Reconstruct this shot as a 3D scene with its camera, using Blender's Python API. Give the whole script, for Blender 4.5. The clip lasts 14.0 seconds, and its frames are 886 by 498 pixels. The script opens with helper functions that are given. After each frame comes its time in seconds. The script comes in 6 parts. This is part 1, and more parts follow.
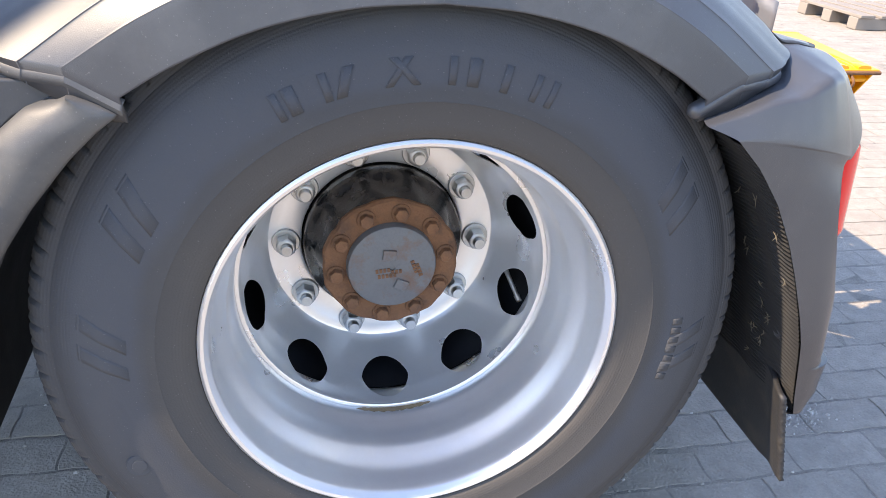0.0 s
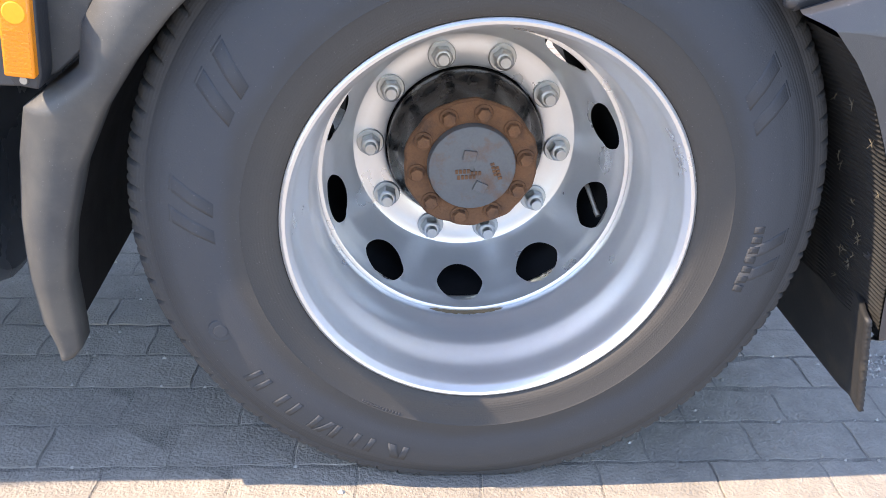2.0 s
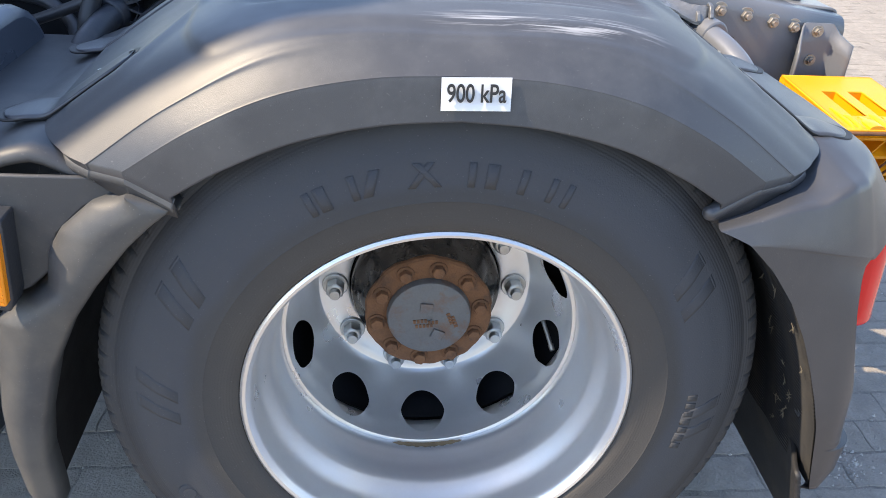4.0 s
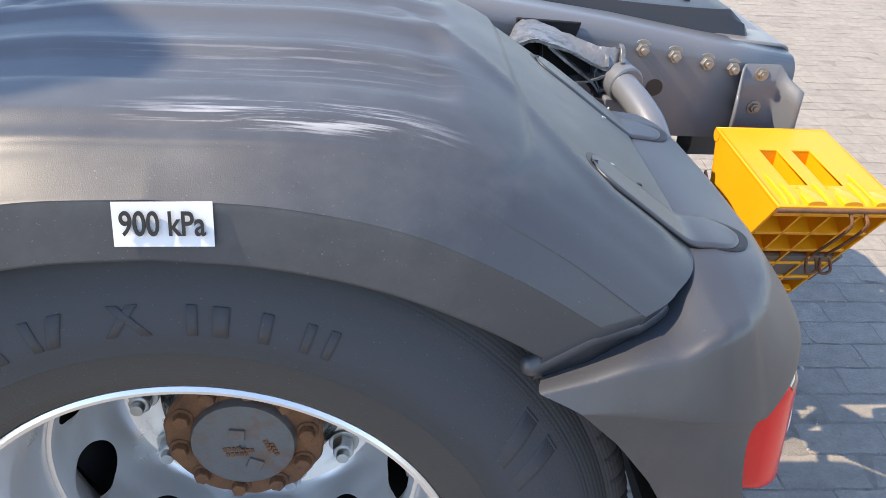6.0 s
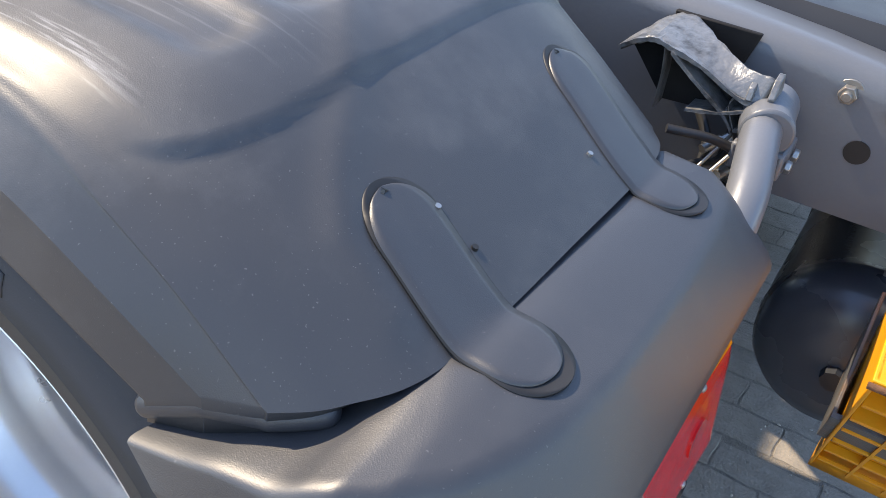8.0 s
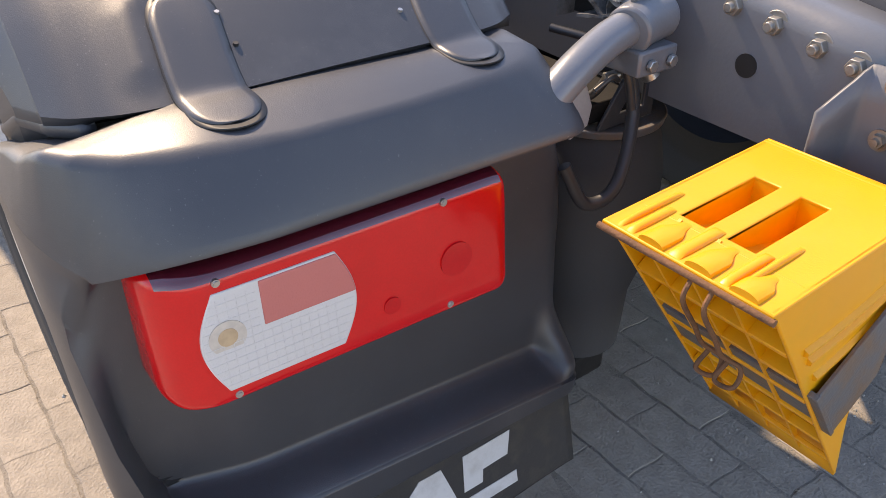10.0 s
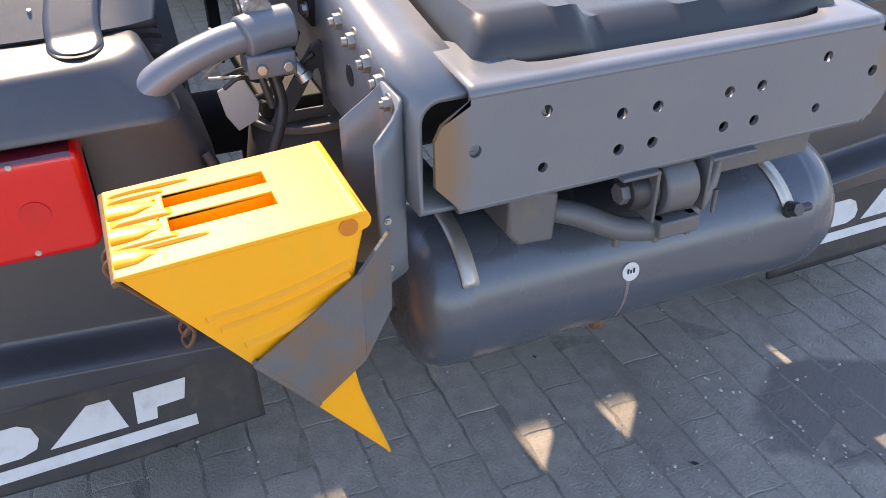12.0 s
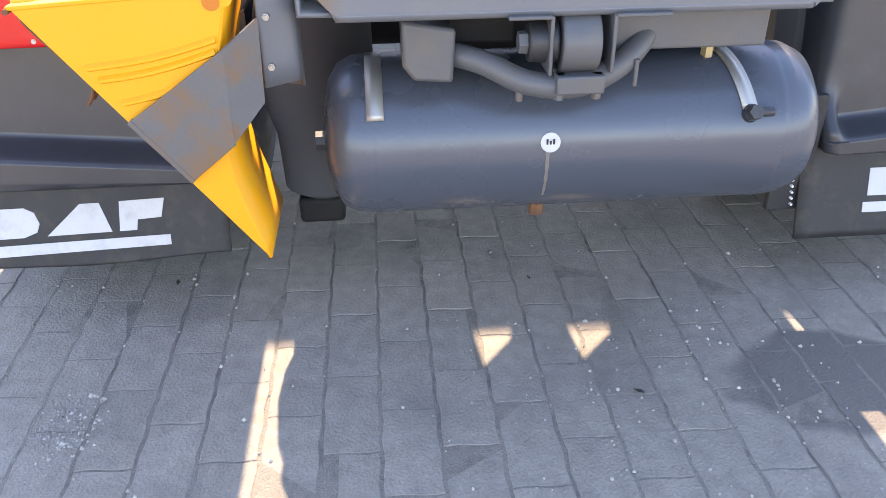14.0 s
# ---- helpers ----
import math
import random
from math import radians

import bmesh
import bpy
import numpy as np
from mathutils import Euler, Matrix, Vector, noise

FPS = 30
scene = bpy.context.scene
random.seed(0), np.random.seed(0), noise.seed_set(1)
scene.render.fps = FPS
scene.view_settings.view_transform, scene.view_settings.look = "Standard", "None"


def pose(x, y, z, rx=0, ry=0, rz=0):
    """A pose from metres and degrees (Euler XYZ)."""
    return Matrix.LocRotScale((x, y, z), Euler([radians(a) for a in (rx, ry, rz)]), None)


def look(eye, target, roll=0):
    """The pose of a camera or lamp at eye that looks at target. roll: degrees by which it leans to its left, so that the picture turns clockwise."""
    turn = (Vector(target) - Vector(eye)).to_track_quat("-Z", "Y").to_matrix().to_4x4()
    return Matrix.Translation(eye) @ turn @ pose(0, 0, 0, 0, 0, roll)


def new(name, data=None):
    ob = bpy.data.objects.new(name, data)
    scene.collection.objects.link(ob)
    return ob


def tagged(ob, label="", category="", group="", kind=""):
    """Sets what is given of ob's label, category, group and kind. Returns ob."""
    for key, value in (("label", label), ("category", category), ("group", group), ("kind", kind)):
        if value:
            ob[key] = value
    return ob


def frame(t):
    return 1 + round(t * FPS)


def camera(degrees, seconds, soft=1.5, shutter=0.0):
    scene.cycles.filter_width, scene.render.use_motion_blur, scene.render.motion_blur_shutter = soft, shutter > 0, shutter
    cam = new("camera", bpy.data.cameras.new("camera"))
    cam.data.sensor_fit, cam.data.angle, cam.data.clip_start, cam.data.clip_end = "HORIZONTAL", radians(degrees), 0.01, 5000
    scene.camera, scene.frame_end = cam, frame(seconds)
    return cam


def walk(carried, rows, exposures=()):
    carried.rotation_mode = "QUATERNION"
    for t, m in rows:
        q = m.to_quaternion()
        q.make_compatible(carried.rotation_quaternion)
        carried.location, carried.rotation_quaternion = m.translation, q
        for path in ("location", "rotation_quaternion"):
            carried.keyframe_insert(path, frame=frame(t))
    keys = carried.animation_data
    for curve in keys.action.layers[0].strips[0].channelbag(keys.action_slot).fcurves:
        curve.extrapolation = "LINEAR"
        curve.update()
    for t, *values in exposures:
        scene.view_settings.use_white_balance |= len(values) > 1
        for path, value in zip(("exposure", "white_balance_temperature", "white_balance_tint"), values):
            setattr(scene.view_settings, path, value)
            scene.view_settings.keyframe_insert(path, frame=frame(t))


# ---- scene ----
cam = camera(58.0, 14.0, soft=0.8)
PATH = [
    (0, (-0.207, -1.029, 1.1), (0.233, 0.711, 0.217), 4.2),
    (0.5, (-0.179, -1.106, 1.059), (0.105, 0.653, 0.151), 4.4),
    (1, (-0.203, -1.112, 1.034), (0.048, 0.643, 0.108), 4.6),
    (1.5, (-0.21, -1.107, 1.032), (0.031, 0.645, 0.099), 4.6),
    (2, (-0.192, -1.103, 0.992), (0.028, 0.648, 0.05), 4.4),
    (2.2, (-0.198, -1.108, 0.957), (0.026, 0.639, 0.008), 4.3),
    (4.3, (-0.068, -0.991, 1.339), (0.119, 0.724, 0.328), 3.4),
    (4.5, (-0.027, -0.921, 1.357), (0.152, 0.789, 0.336), 3.2),
    (5, (-0.002, -0.782, 1.378), (0.167, 0.934, 0.364), 2.9),
    (5.5, (0.06, -0.738, 1.354), (0.22, 0.982, 0.345), 2.8),
    (6, (0.201, -0.736, 1.315), (0.341, 0.987, 0.309), 3.1),
    (6.5, (0.32, -0.669, 1.303), (0.357, 1.054, 0.288), 3.9),
    (7, (0.422, -0.546, 1.288), (0.136, 1.148, 0.265), 3.1),
    (7.5, (0.573, -0.454, 1.285), (-0.011, 1.116, 0.194), 4.5),
    (8, (0.743, -0.377, 1.287), (-0.097, 1.034, 0.145), 5.0),
    (8.2, (0.788, -0.318, 1.284), (-0.117, 1.026, 0.112), 4.5),
    (10.3, (1.387, -0.231, 1.198), (-0.044, 0.669, 0.13), 0.5),
    (10.5, (1.449, -0.258, 1.214), (-0.033, 0.533, 0.128), -0.1),
    (11, (1.622, -0.158, 1.229), (0.092, 0.526, 0.138), -0.9),
    (11.5, (1.78, 0.111, 1.269), (0.249, 0.77, 0.164), -0.8),
    (12, (1.811, 0.401, 1.273), (0.274, 1.047, 0.169), -0.7),
    (12.5, (1.862, 0.622, 1.254), (0.258, 1.153, 0.185), -0.1),
    (13, (1.998, 0.756, 1.193), (0.297, 1.003, 0.17), -0.8),
    (13.5, (2.063, 0.817, 1.107), (0.354, 0.972, 0.08), -0.9),
    (14, (2.13, 0.832, 1.026), (0.415, 0.969, 0.007), -0.6),
]
walk(cam, [(t, look(eye, target, roll)) for t, eye, target, roll in PATH], exposures=[(0, 2.04, 7050, 18), (2.2, 2.12, 6950, 18), (4.3, 1.57, 7000, 14), (5, 1.52, 6900, 14), (8, 1.47, 7000, 14), (10.3, 1.47, 7900, 21), (11.5, 1.57, 7800, 21), (12, 1.87, 7400, 20), (12.5, 1.96, 7200, 20), (13, 2.0, 7200, 20), (14, 2.52, 7700, 22)])
from mathutils.bvhtree import BVHTree

# ---- light ----
SUN_EL, SUN_SIDE = 47.0, 3.0
sun_way = Vector((math.cos(radians(SUN_EL)), math.sin(radians(SUN_SIDE)) * 0.8, -math.sin(radians(SUN_EL))))
world = bpy.data.worlds.new("world")
scene.world = world
world.use_nodes = True
wn = world.node_tree
sky = wn.nodes.new("ShaderNodeTexSky")
sky.sky_type = "NISHITA"
sky.sun_disc = False
sky.dust_density, sky.ozone_density = 0.3, 2.0
sky.sun_elevation = radians(SUN_EL)
sky.sun_rotation = math.atan2(-sun_way.x, -sun_way.y)
wn.links.new(sky.outputs[0], wn.nodes["Background"].inputs[0])
wn.nodes["Background"].inputs[1].default_value = 0.15
sun = new("sun", bpy.data.lights.new("sun", "SUN"))
sun.data.energy, sun.data.angle, sun.data.color = 2.8, radians(0.53), (1.0, 0.87, 0.66)
sun.matrix_world = look((0, 0, 30), Vector((0, 0, 30)) + sun_way)


# ---- materials ----
def material(name, colour, rough=0.5, metal=0.0, var=0.25, scale=8.0, bump=0.15, grain=220.0, tint=None, tint_amount=0.0,
             tint_scale=4.0, specular=0.5, coat=0.0, rough_var=0.12, per_object=0.0, bump_dist=0.002, tint_from=0.5, specks=0.0, speck_scale=160.0, speck_colour=(0.35, 0.34, 0.33), world=False):
    m = bpy.data.materials.new(name)
    m.use_nodes = True
    nt = m.node_tree
    N, L = nt.nodes.new, nt.links.new
    b = nt.nodes["Principled BSDF"]
    b.inputs["Metallic"].default_value = metal
    b.inputs["Specular IOR Level"].default_value = specular
    b.inputs["Coat Weight"].default_value = coat
    co = N("ShaderNodeNewGeometry" if world else "ShaderNodeTexCoord")
    where = co.outputs["Position" if world else "Object"]
    n1 = N("ShaderNodeTexNoise")
    n1.inputs["Scale"].default_value, n1.inputs["Detail"].default_value = scale, 6
    n2 = N("ShaderNodeTexNoise")
    n2.inputs["Scale"].default_value, n2.inputs["Detail"].default_value = grain, 3
    L(where, n1.inputs["Vector"])
    L(where, n2.inputs["Vector"])
    mix = N("ShaderNodeMix")
    mix.data_type = "RGBA"
    mix.inputs["A"].default_value = (*[c * (1 - var) for c in colour], 1)
    mix.inputs["B"].default_value = (*[min(1, c * (1 + var)) for c in colour], 1)
    add = N("ShaderNodeMath")
    add.operation = "MULTIPLY_ADD"
    add.inputs[1].default_value, add.inputs[2].default_value = 0.35, 0.0
    L(n2.outputs["Fac"], add.inputs[0])
    add2 = N("ShaderNodeMath")
    add2.operation = "MULTIPLY_ADD"
    add2.inputs[1].default_value = 0.65
    L(n1.outputs["Fac"], add2.inputs[0])
    L(add.outputs[0], add2.inputs[2])
    L(add2.outputs[0], mix.inputs["Factor"])
    col = mix.outputs["Result"]
    if tint:
        n3 = N("ShaderNodeTexNoise")
        n3.inputs["Scale"].default_value, n3.inputs["Detail"].default_value = tint_scale, 8
        n3.inputs["Roughness"].default_value = 0.65
        L(where, n3.inputs["Vector"])
        ramp = N("ShaderNodeMapRange")
        ramp.inputs["From Min"].default_value, ramp.inputs["From Max"].default_value = tint_from, tint_from + 0.2
        ramp.inputs["To Max"].default_value = tint_amount
        L(n3.outputs["Fac"], ramp.inputs["Value"])
        mx = N("ShaderNodeMix")
        mx.data_type = "RGBA"
        L(ramp.outputs[0], mx.inputs["Factor"])
        L(col, mx.inputs["A"])
        mx.inputs["B"].default_value = (*tint, 1)
        col = mx.outputs["Result"]
    if specks:
        vo = N("ShaderNodeTexNoise")
        vo.inputs["Scale"].default_value, vo.inputs["Detail"].default_value = speck_scale, 1
        L(where, vo.inputs["Vector"])
        sr = N("ShaderNodeMapRange")
        sr.inputs["From Min"].default_value, sr.inputs["From Max"].default_value, sr.inputs["To Max"].default_value = 0.73, 0.77, specks
        L(vo.outputs["Fac"], sr.inputs["Value"])
        mx = N("ShaderNodeMix")
        mx.data_type = "RGBA"
        L(sr.outputs[0], mx.inputs["Factor"])
        L(col, mx.inputs["A"])
        mx.inputs["B"].default_value = (*speck_colour, 1)
        col = mx.outputs["Result"]
    if per_object:
        oi = N("ShaderNodeObjectInfo")
        geo = N("ShaderNodeNewGeometry")
        sm = N("ShaderNodeMath")
        L(oi.outputs["Random"], sm.inputs[0])
        L(geo.outputs["Random Per Island"], sm.inputs[1])
        fr = N("ShaderNodeMath")
        fr.operation = "FRACT"
        L(sm.outputs[0], fr.inputs[0])
        mr = N("ShaderNodeMapRange")
        mr.inputs["To Min"].default_value, mr.inputs["To Max"].default_value = 1 - per_object, 1 + per_object
        L(fr.outputs[0], mr.inputs["Value"])
        hs = N("ShaderNodeHueSaturation")
        L(mr.outputs[0], hs.inputs["Value"])
        L(col, hs.inputs["Color"])
        col = hs.outputs["Color"]
    L(col, b.inputs["Base Color"])
    rr = N("ShaderNodeMapRange")
    rr.inputs["To Min"].default_value, rr.inputs["To Max"].default_value = max(0.02, rough - rough_var), min(1, rough + rough_var)
    L(n1.outputs["Fac"], rr.inputs["Value"])
    L(rr.outputs[0], b.inputs["Roughness"])
    bp = N("ShaderNodeBump")
    bp.inputs["Strength"].default_value, bp.inputs["Distance"].default_value = bump, bump_dist
    L(n2.outputs["Fac"], bp.inputs["Height"])
    L(bp.outputs[0], b.inputs["Normal"])
    return m


def dusted(m, centre, half, colour, amount):
    """A film of dust, thick in the middle and broken up."""
    nt = m.node_tree
    N, L = nt.nodes.new, nt.links.new
    b = nt.nodes["Principled BSDF"]
    old = b.inputs["Base Color"].links[0].from_socket
    geo = N("ShaderNodeNewGeometry")
    nz = N("ShaderNodeTexNoise")
    nz.inputs["Scale"].default_value, nz.inputs["Detail"].default_value, nz.inputs["Roughness"].default_value = 6, 8, 0.65
    L(geo.outputs["Position"], nz.inputs["Vector"])
    sub = N("ShaderNodeVectorMath")
    sub.operation = "SUBTRACT"
    sub.inputs[1].default_value = centre
    L(geo.outputs["Position"], sub.inputs[0])
    dv = N("ShaderNodeVectorMath")
    dv.operation = "DIVIDE"
    dv.inputs[1].default_value = half
    L(sub.outputs[0], dv.inputs[0])
    ln = N("ShaderNodeVectorMath")
    ln.operation = "LENGTH"
    L(dv.outputs[0], ln.inputs[0])
    ad = N("ShaderNodeMath")
    ad.operation = "MULTIPLY_ADD"
    ad.inputs[1].default_value = -1.4
    L(nz.outputs["Fac"], ad.inputs[0])
    L(ln.outputs["Value"], ad.inputs[2])
    mr = N("ShaderNodeMapRange")
    mr.inputs["From Min"].default_value, mr.inputs["From Max"].default_value, mr.inputs["To Max"].default_value = 0.5, -0.3, amount
    L(ad.outputs[0], mr.inputs["Value"])
    mx = N("ShaderNodeMix")
    mx.data_type = "RGBA"
    L(mr.outputs[0], mx.inputs["Factor"])
    L(old, mx.inputs["A"])
    mx.inputs["B"].default_value = (*colour, 1)
    L(mx.outputs["Result"], b.inputs["Base Color"])
    return m


FENDER = dusted(material("fender_plastic", (0.027, 0.030, 0.038), 0.42, specular=0.8, var=0.12, scale=5, bump=0.25, grain=900, tint=(0.085, 0.086, 0.09), tint_amount=0.25, tint_scale=7, bump_dist=0.0008, specks=0.25, speck_scale=420), (0.5, 0.1, 0.80), (0.5, 0.5, 0.45), (0.075, 0.075, 0.078), 0.28)


def scratched(m):
    """White scuff streaks along the fender's top, in two bands."""
    nt = m.node_tree
    N, L = nt.nodes.new, nt.links.new
    b = nt.nodes["Principled BSDF"]
    old = b.inputs["Base Color"].links[0].from_socket
    co = N("ShaderNodeTexCoord")
    total = None
    for centre, half, amount, from_min in (((0.11, -0.045, 1.05), (0.175, 0.034, 0.2), 0.9, 0.505), ((0.08, 0.10, 1.07), (0.26, 0.10, 0.2), 0.32, 0.54), ((0.05, 0.30, 1.07), (0.28, 0.14, 0.2), 0.25, 0.58)):
        mp = N("ShaderNodeMapping")
        mp.inputs["Scale"].default_value = (6.0, 130.0, 20.0)
        mp.inputs["Rotation"].default_value = (0, 0, 0.05)
        L(co.outputs["Object"], mp.inputs["Vector"])
        nz = N("ShaderNodeTexNoise")
        nz.inputs["Scale"].default_value, nz.inputs["Detail"].default_value, nz.inputs["Roughness"].default_value = 1.0, 6, 0.7
        L(mp.outputs[0], nz.inputs["Vector"])
        mr = N("ShaderNodeMapRange")
        mr.inputs["From Min"].default_value, mr.inputs["From Max"].default_value, mr.inputs["To Max"].default_value = from_min, from_min + 0.10, amount
        L(nz.outputs["Fac"], mr.inputs["Value"])
        sub = N("ShaderNodeVectorMath")
        sub.operation = "SUBTRACT"
        sub.inputs[1].default_value = centre
        L(co.outputs["Object"], sub.inputs[0])
        dv = N("ShaderNodeVectorMath")
        dv.operation = "DIVIDE"
        dv.inputs[1].default_value = half
        L(sub.outputs[0], dv.inputs[0])
        ln = N("ShaderNodeVectorMath")
        ln.operation = "LENGTH"
        L(dv.outputs[0], ln.inputs[0])
        fall = N("ShaderNodeMapRange")
        fall.inputs["From Min"].default_value, fall.inputs["From Max"].default_value = 1.0, 0.45
        L(ln.outputs["Value"], fall.inputs["Value"])
        mu = N("ShaderNodeMath")
        mu.operation = "MULTIPLY"
        L(mr.outputs[0], mu.inputs[0])
        L(fall.outputs[0], mu.inputs[1])
        if total is None:
            total = mu.outputs[0]
        else:
            ad = N("ShaderNodeMath")
            ad.operation = "MAXIMUM"
            L(total, ad.inputs[0])
            L(mu.outputs[0], ad.inputs[1])
            total = ad.outputs[0]
    mx = N("ShaderNodeMix")
    mx.data_type = "RGBA"
    L(total, mx.inputs["Factor"])
    L(old, mx.inputs["A"])
    mx.inputs["B"].default_value = (0.42, 0.43, 0.45, 1)
    L(mx.outputs["Result"], b.inputs["Base Color"])
    return m


FENDER_TOP = dusted(scratched(material("scuffed_fender_plastic", (0.042, 0.045, 0.052), 0.46, specular=0.65, var=0.12, scale=5, bump=0.25, grain=900, tint=(0.100, 0.102, 0.106), tint_amount=0.4, tint_scale=6, bump_dist=0.0008, specks=0.25, speck_scale=420)), (0.02, 0.24, 1.06), (0.42, 0.36, 0.16), (0.115, 0.120, 0.130), 0.5)
FENDER_DUSTY = material("dusty_fender_plastic", (0.052, 0.054, 0.058), 0.5, var=0.15, scale=9, bump=0.25, grain=700, tint=(0.12, 0.115, 0.105), tint_amount=0.55, tint_scale=5, tint_from=0.42, bump_dist=0.0008, specks=0.3, speck_scale=420)
BLACK_PLASTIC = material("black_plastic", (0.028, 0.029, 0.032), 0.42, var=0.15, bump=0.15, grain=700, bump_dist=0.0006)
RUBBER = material("tyre_rubber", (0.045, 0.047, 0.052), 0.82, var=0.3, scale=6, bump=0.35, grain=420, tint=(0.075, 0.070, 0.064), tint_amount=0.6, tint_scale=5, bump_dist=0.0015, specks=0.45, speck_scale=320, specular=0.3)


def aged(m):
    """Bluish outer sidewall and brownish bead zone."""
    nt = m.node_tree
    N, L = nt.nodes.new, nt.links.new
    b = nt.nodes["Principled BSDF"]
    old = b.inputs["Base Color"].links[0].from_socket
    geo = N("ShaderNodeNewGeometry")
    sub = N("ShaderNodeVectorMath")
    sub.operation = "SUBTRACT"
    sub.inputs[1].default_value = (0, 0, 0.487)
    L(geo.outputs["Position"], sub.inputs[0])
    mu = N("ShaderNodeVectorMath")
    mu.operation = "MULTIPLY"
    mu.inputs[1].default_value = (1, 0, 1)
    L(sub.outputs[0], mu.inputs[0])
    ln = N("ShaderNodeVectorMath")
    ln.operation = "LENGTH"
    L(mu.outputs[0], ln.inputs[0])
    nz = N("ShaderNodeTexNoise")
    nz.inputs["Scale"].default_value, nz.inputs["Detail"].default_value = 9, 4
    L(geo.outputs["Position"], nz.inputs["Vector"])
    wob = N("ShaderNodeMath")
    wob.operation = "MULTIPLY_ADD"
    wob.inputs[1].default_value = 0.03
    L(nz.outputs["Fac"], wob.inputs[0])
    L(ln.outputs["Value"], wob.inputs[2])
    cr = N("ShaderNodeValToRGB")
    cr.color_ramp.elements[0].position, cr.color_ramp.elements[0].color = 0.335, (0.072, 0.065, 0.058, 1)
    cr.color_ramp.elements[1].position, cr.color_ramp.elements[1].color = 0.53, (0.074, 0.070, 0.066, 1)
    for p, c in ((0.375, (0.058, 0.056, 0.055, 1)), (0.392, (0.062, 0.066, 0.076, 1)), (0.46, (0.060, 0.064, 0.072, 1)), (0.49, (0.048, 0.049, 0.052, 1))):
        e = cr.color_ramp.elements.new(p)
        e.color = c
    L(wob.outputs[0], cr.inputs["Fac"])
    mx = N("ShaderNodeMix")
    mx.data_type = "RGBA"
    mx.inputs["Factor"].default_value = 0.7
    L(old, mx.inputs["A"])
    L(cr.outputs["Color"], mx.inputs["B"])
    L(mx.outputs["Result"], b.inputs["Base Color"])
    sn = N("ShaderNodeMath")
    sn.operation = "MULTIPLY"
    sn.inputs[1].default_value = 1500.0
    L(ln.outputs["Value"], sn.inputs[0])
    sn2 = N("ShaderNodeMath")
    sn2.operation = "SINE"
    L(sn.outputs[0], sn2.inputs[0])
    mask = N("ShaderNodeValToRGB")
    mask.color_ramp.elements[0].position, mask.color_ramp.elements[0].color = 0.300, (0, 0, 0, 1)
    mask.color_ramp.elements[1].position, mask.color_ramp.elements[1].color = 0.50, (0.2, 0.2, 0.2, 1)
    for p, v in ((0.306, 0.35), (0.326, 0.35), (0.332, 0.0), (0.446, 0.0), (0.452, 0.5), (0.488, 0.5)):
        e = mask.color_ramp.elements.new(p)
        e.color = (v, v, v, 1)
    L(ln.outputs["Value"], mask.inputs["Fac"])
    ml = N("ShaderNodeMath")
    ml.operation = "MULTIPLY"
    L(sn2.outputs[0], ml.inputs[0])
    L(mask.outputs["Color"], ml.inputs[1])
    bp = N("ShaderNodeBump")
    bp.inputs["Strength"].default_value, bp.inputs["Distance"].default_value = 0.35, 0.0006
    L(ml.outputs[0], bp.inputs["Height"])
    L(b.inputs["Normal"].links[0].from_socket, bp.inputs["Normal"])
    L(bp.outputs[0], b.inputs["Normal"])
    return m


aged(RUBBER)
RUBBER_MARK = material("raised_rubber", (0.040, 0.042, 0.047), 0.8, var=0.15, bump=0.1)
FLAP = material("flap_rubber", (0.022, 0.022, 0.024), 0.6, var=0.2, bump=0.3, grain=300, tint=(0.10, 0.085, 0.06), tint_amount=0.3, tint_scale=18)
LINER = material("ribbed_rubber", (0.024, 0.024, 0.025), 0.75, var=0.3, scale=30, bump=0.3, grain=300, tint=(0.06, 0.052, 0.04), tint_amount=0.3, tint_scale=22, specular=0.2)
SILVER = material("silver_wheel_paint", (0.76, 0.76, 0.76), 0.31, metal=0.72, var=0.05, scale=9, bump=0.015, tint=(0.45, 0.43, 0.40), tint_amount=0.15, tint_scale=9)
NUT = material("zinc_nut", (0.45, 0.45, 0.44), 0.38, metal=0.9, var=0.15, scale=60)
RUST = material("rusty_iron", (0.16, 0.075, 0.035), 0.85, var=0.5, scale=40, bump=0.6, grain=260, tint=(0.06, 0.035, 0.025), tint_amount=0.8, tint_scale=30)
HUB_GREY = material("hub_cap_grey", (0.13, 0.135, 0.14), 0.6, metal=0.2, var=0.25, scale=40, bump=0.4, tint=(0.15, 0.08, 0.045), tint_amount=0.8, tint_scale=28)
HUB_BLACK = material("black_hub_paint", (0.012, 0.012, 0.013), 0.25, var=0.3, scale=30, bump=0.25, grain=80, tint=(0.05, 0.045, 0.04), tint_amount=0.6, tint_scale=25)
CHASSIS = material("chassis_grey_paint", (0.130, 0.140, 0.158), 0.38, var=0.10, scale=6, bump=0.12, grain=180, tint=(0.17, 0.165, 0.155), tint_amount=0.35, tint_scale=8, specular=0.55)
CROSS = dusted(dusted(material("cross_paint", (0.130, 0.140, 0.158), 0.38, var=0.08, scale=6, bump=0.1, grain=180, tint=(0.17, 0.165, 0.155), tint_amount=0.3, tint_scale=8, specular=0.55),
                      (0.985, 0.738, 0.83), (0.07, 0.040, 0.15), (0.19, 0.115, 0.055), 0.9), (0.985, 1.512, 0.86), (0.07, 0.042, 0.07), (0.17, 0.12, 0.07), 0.9)
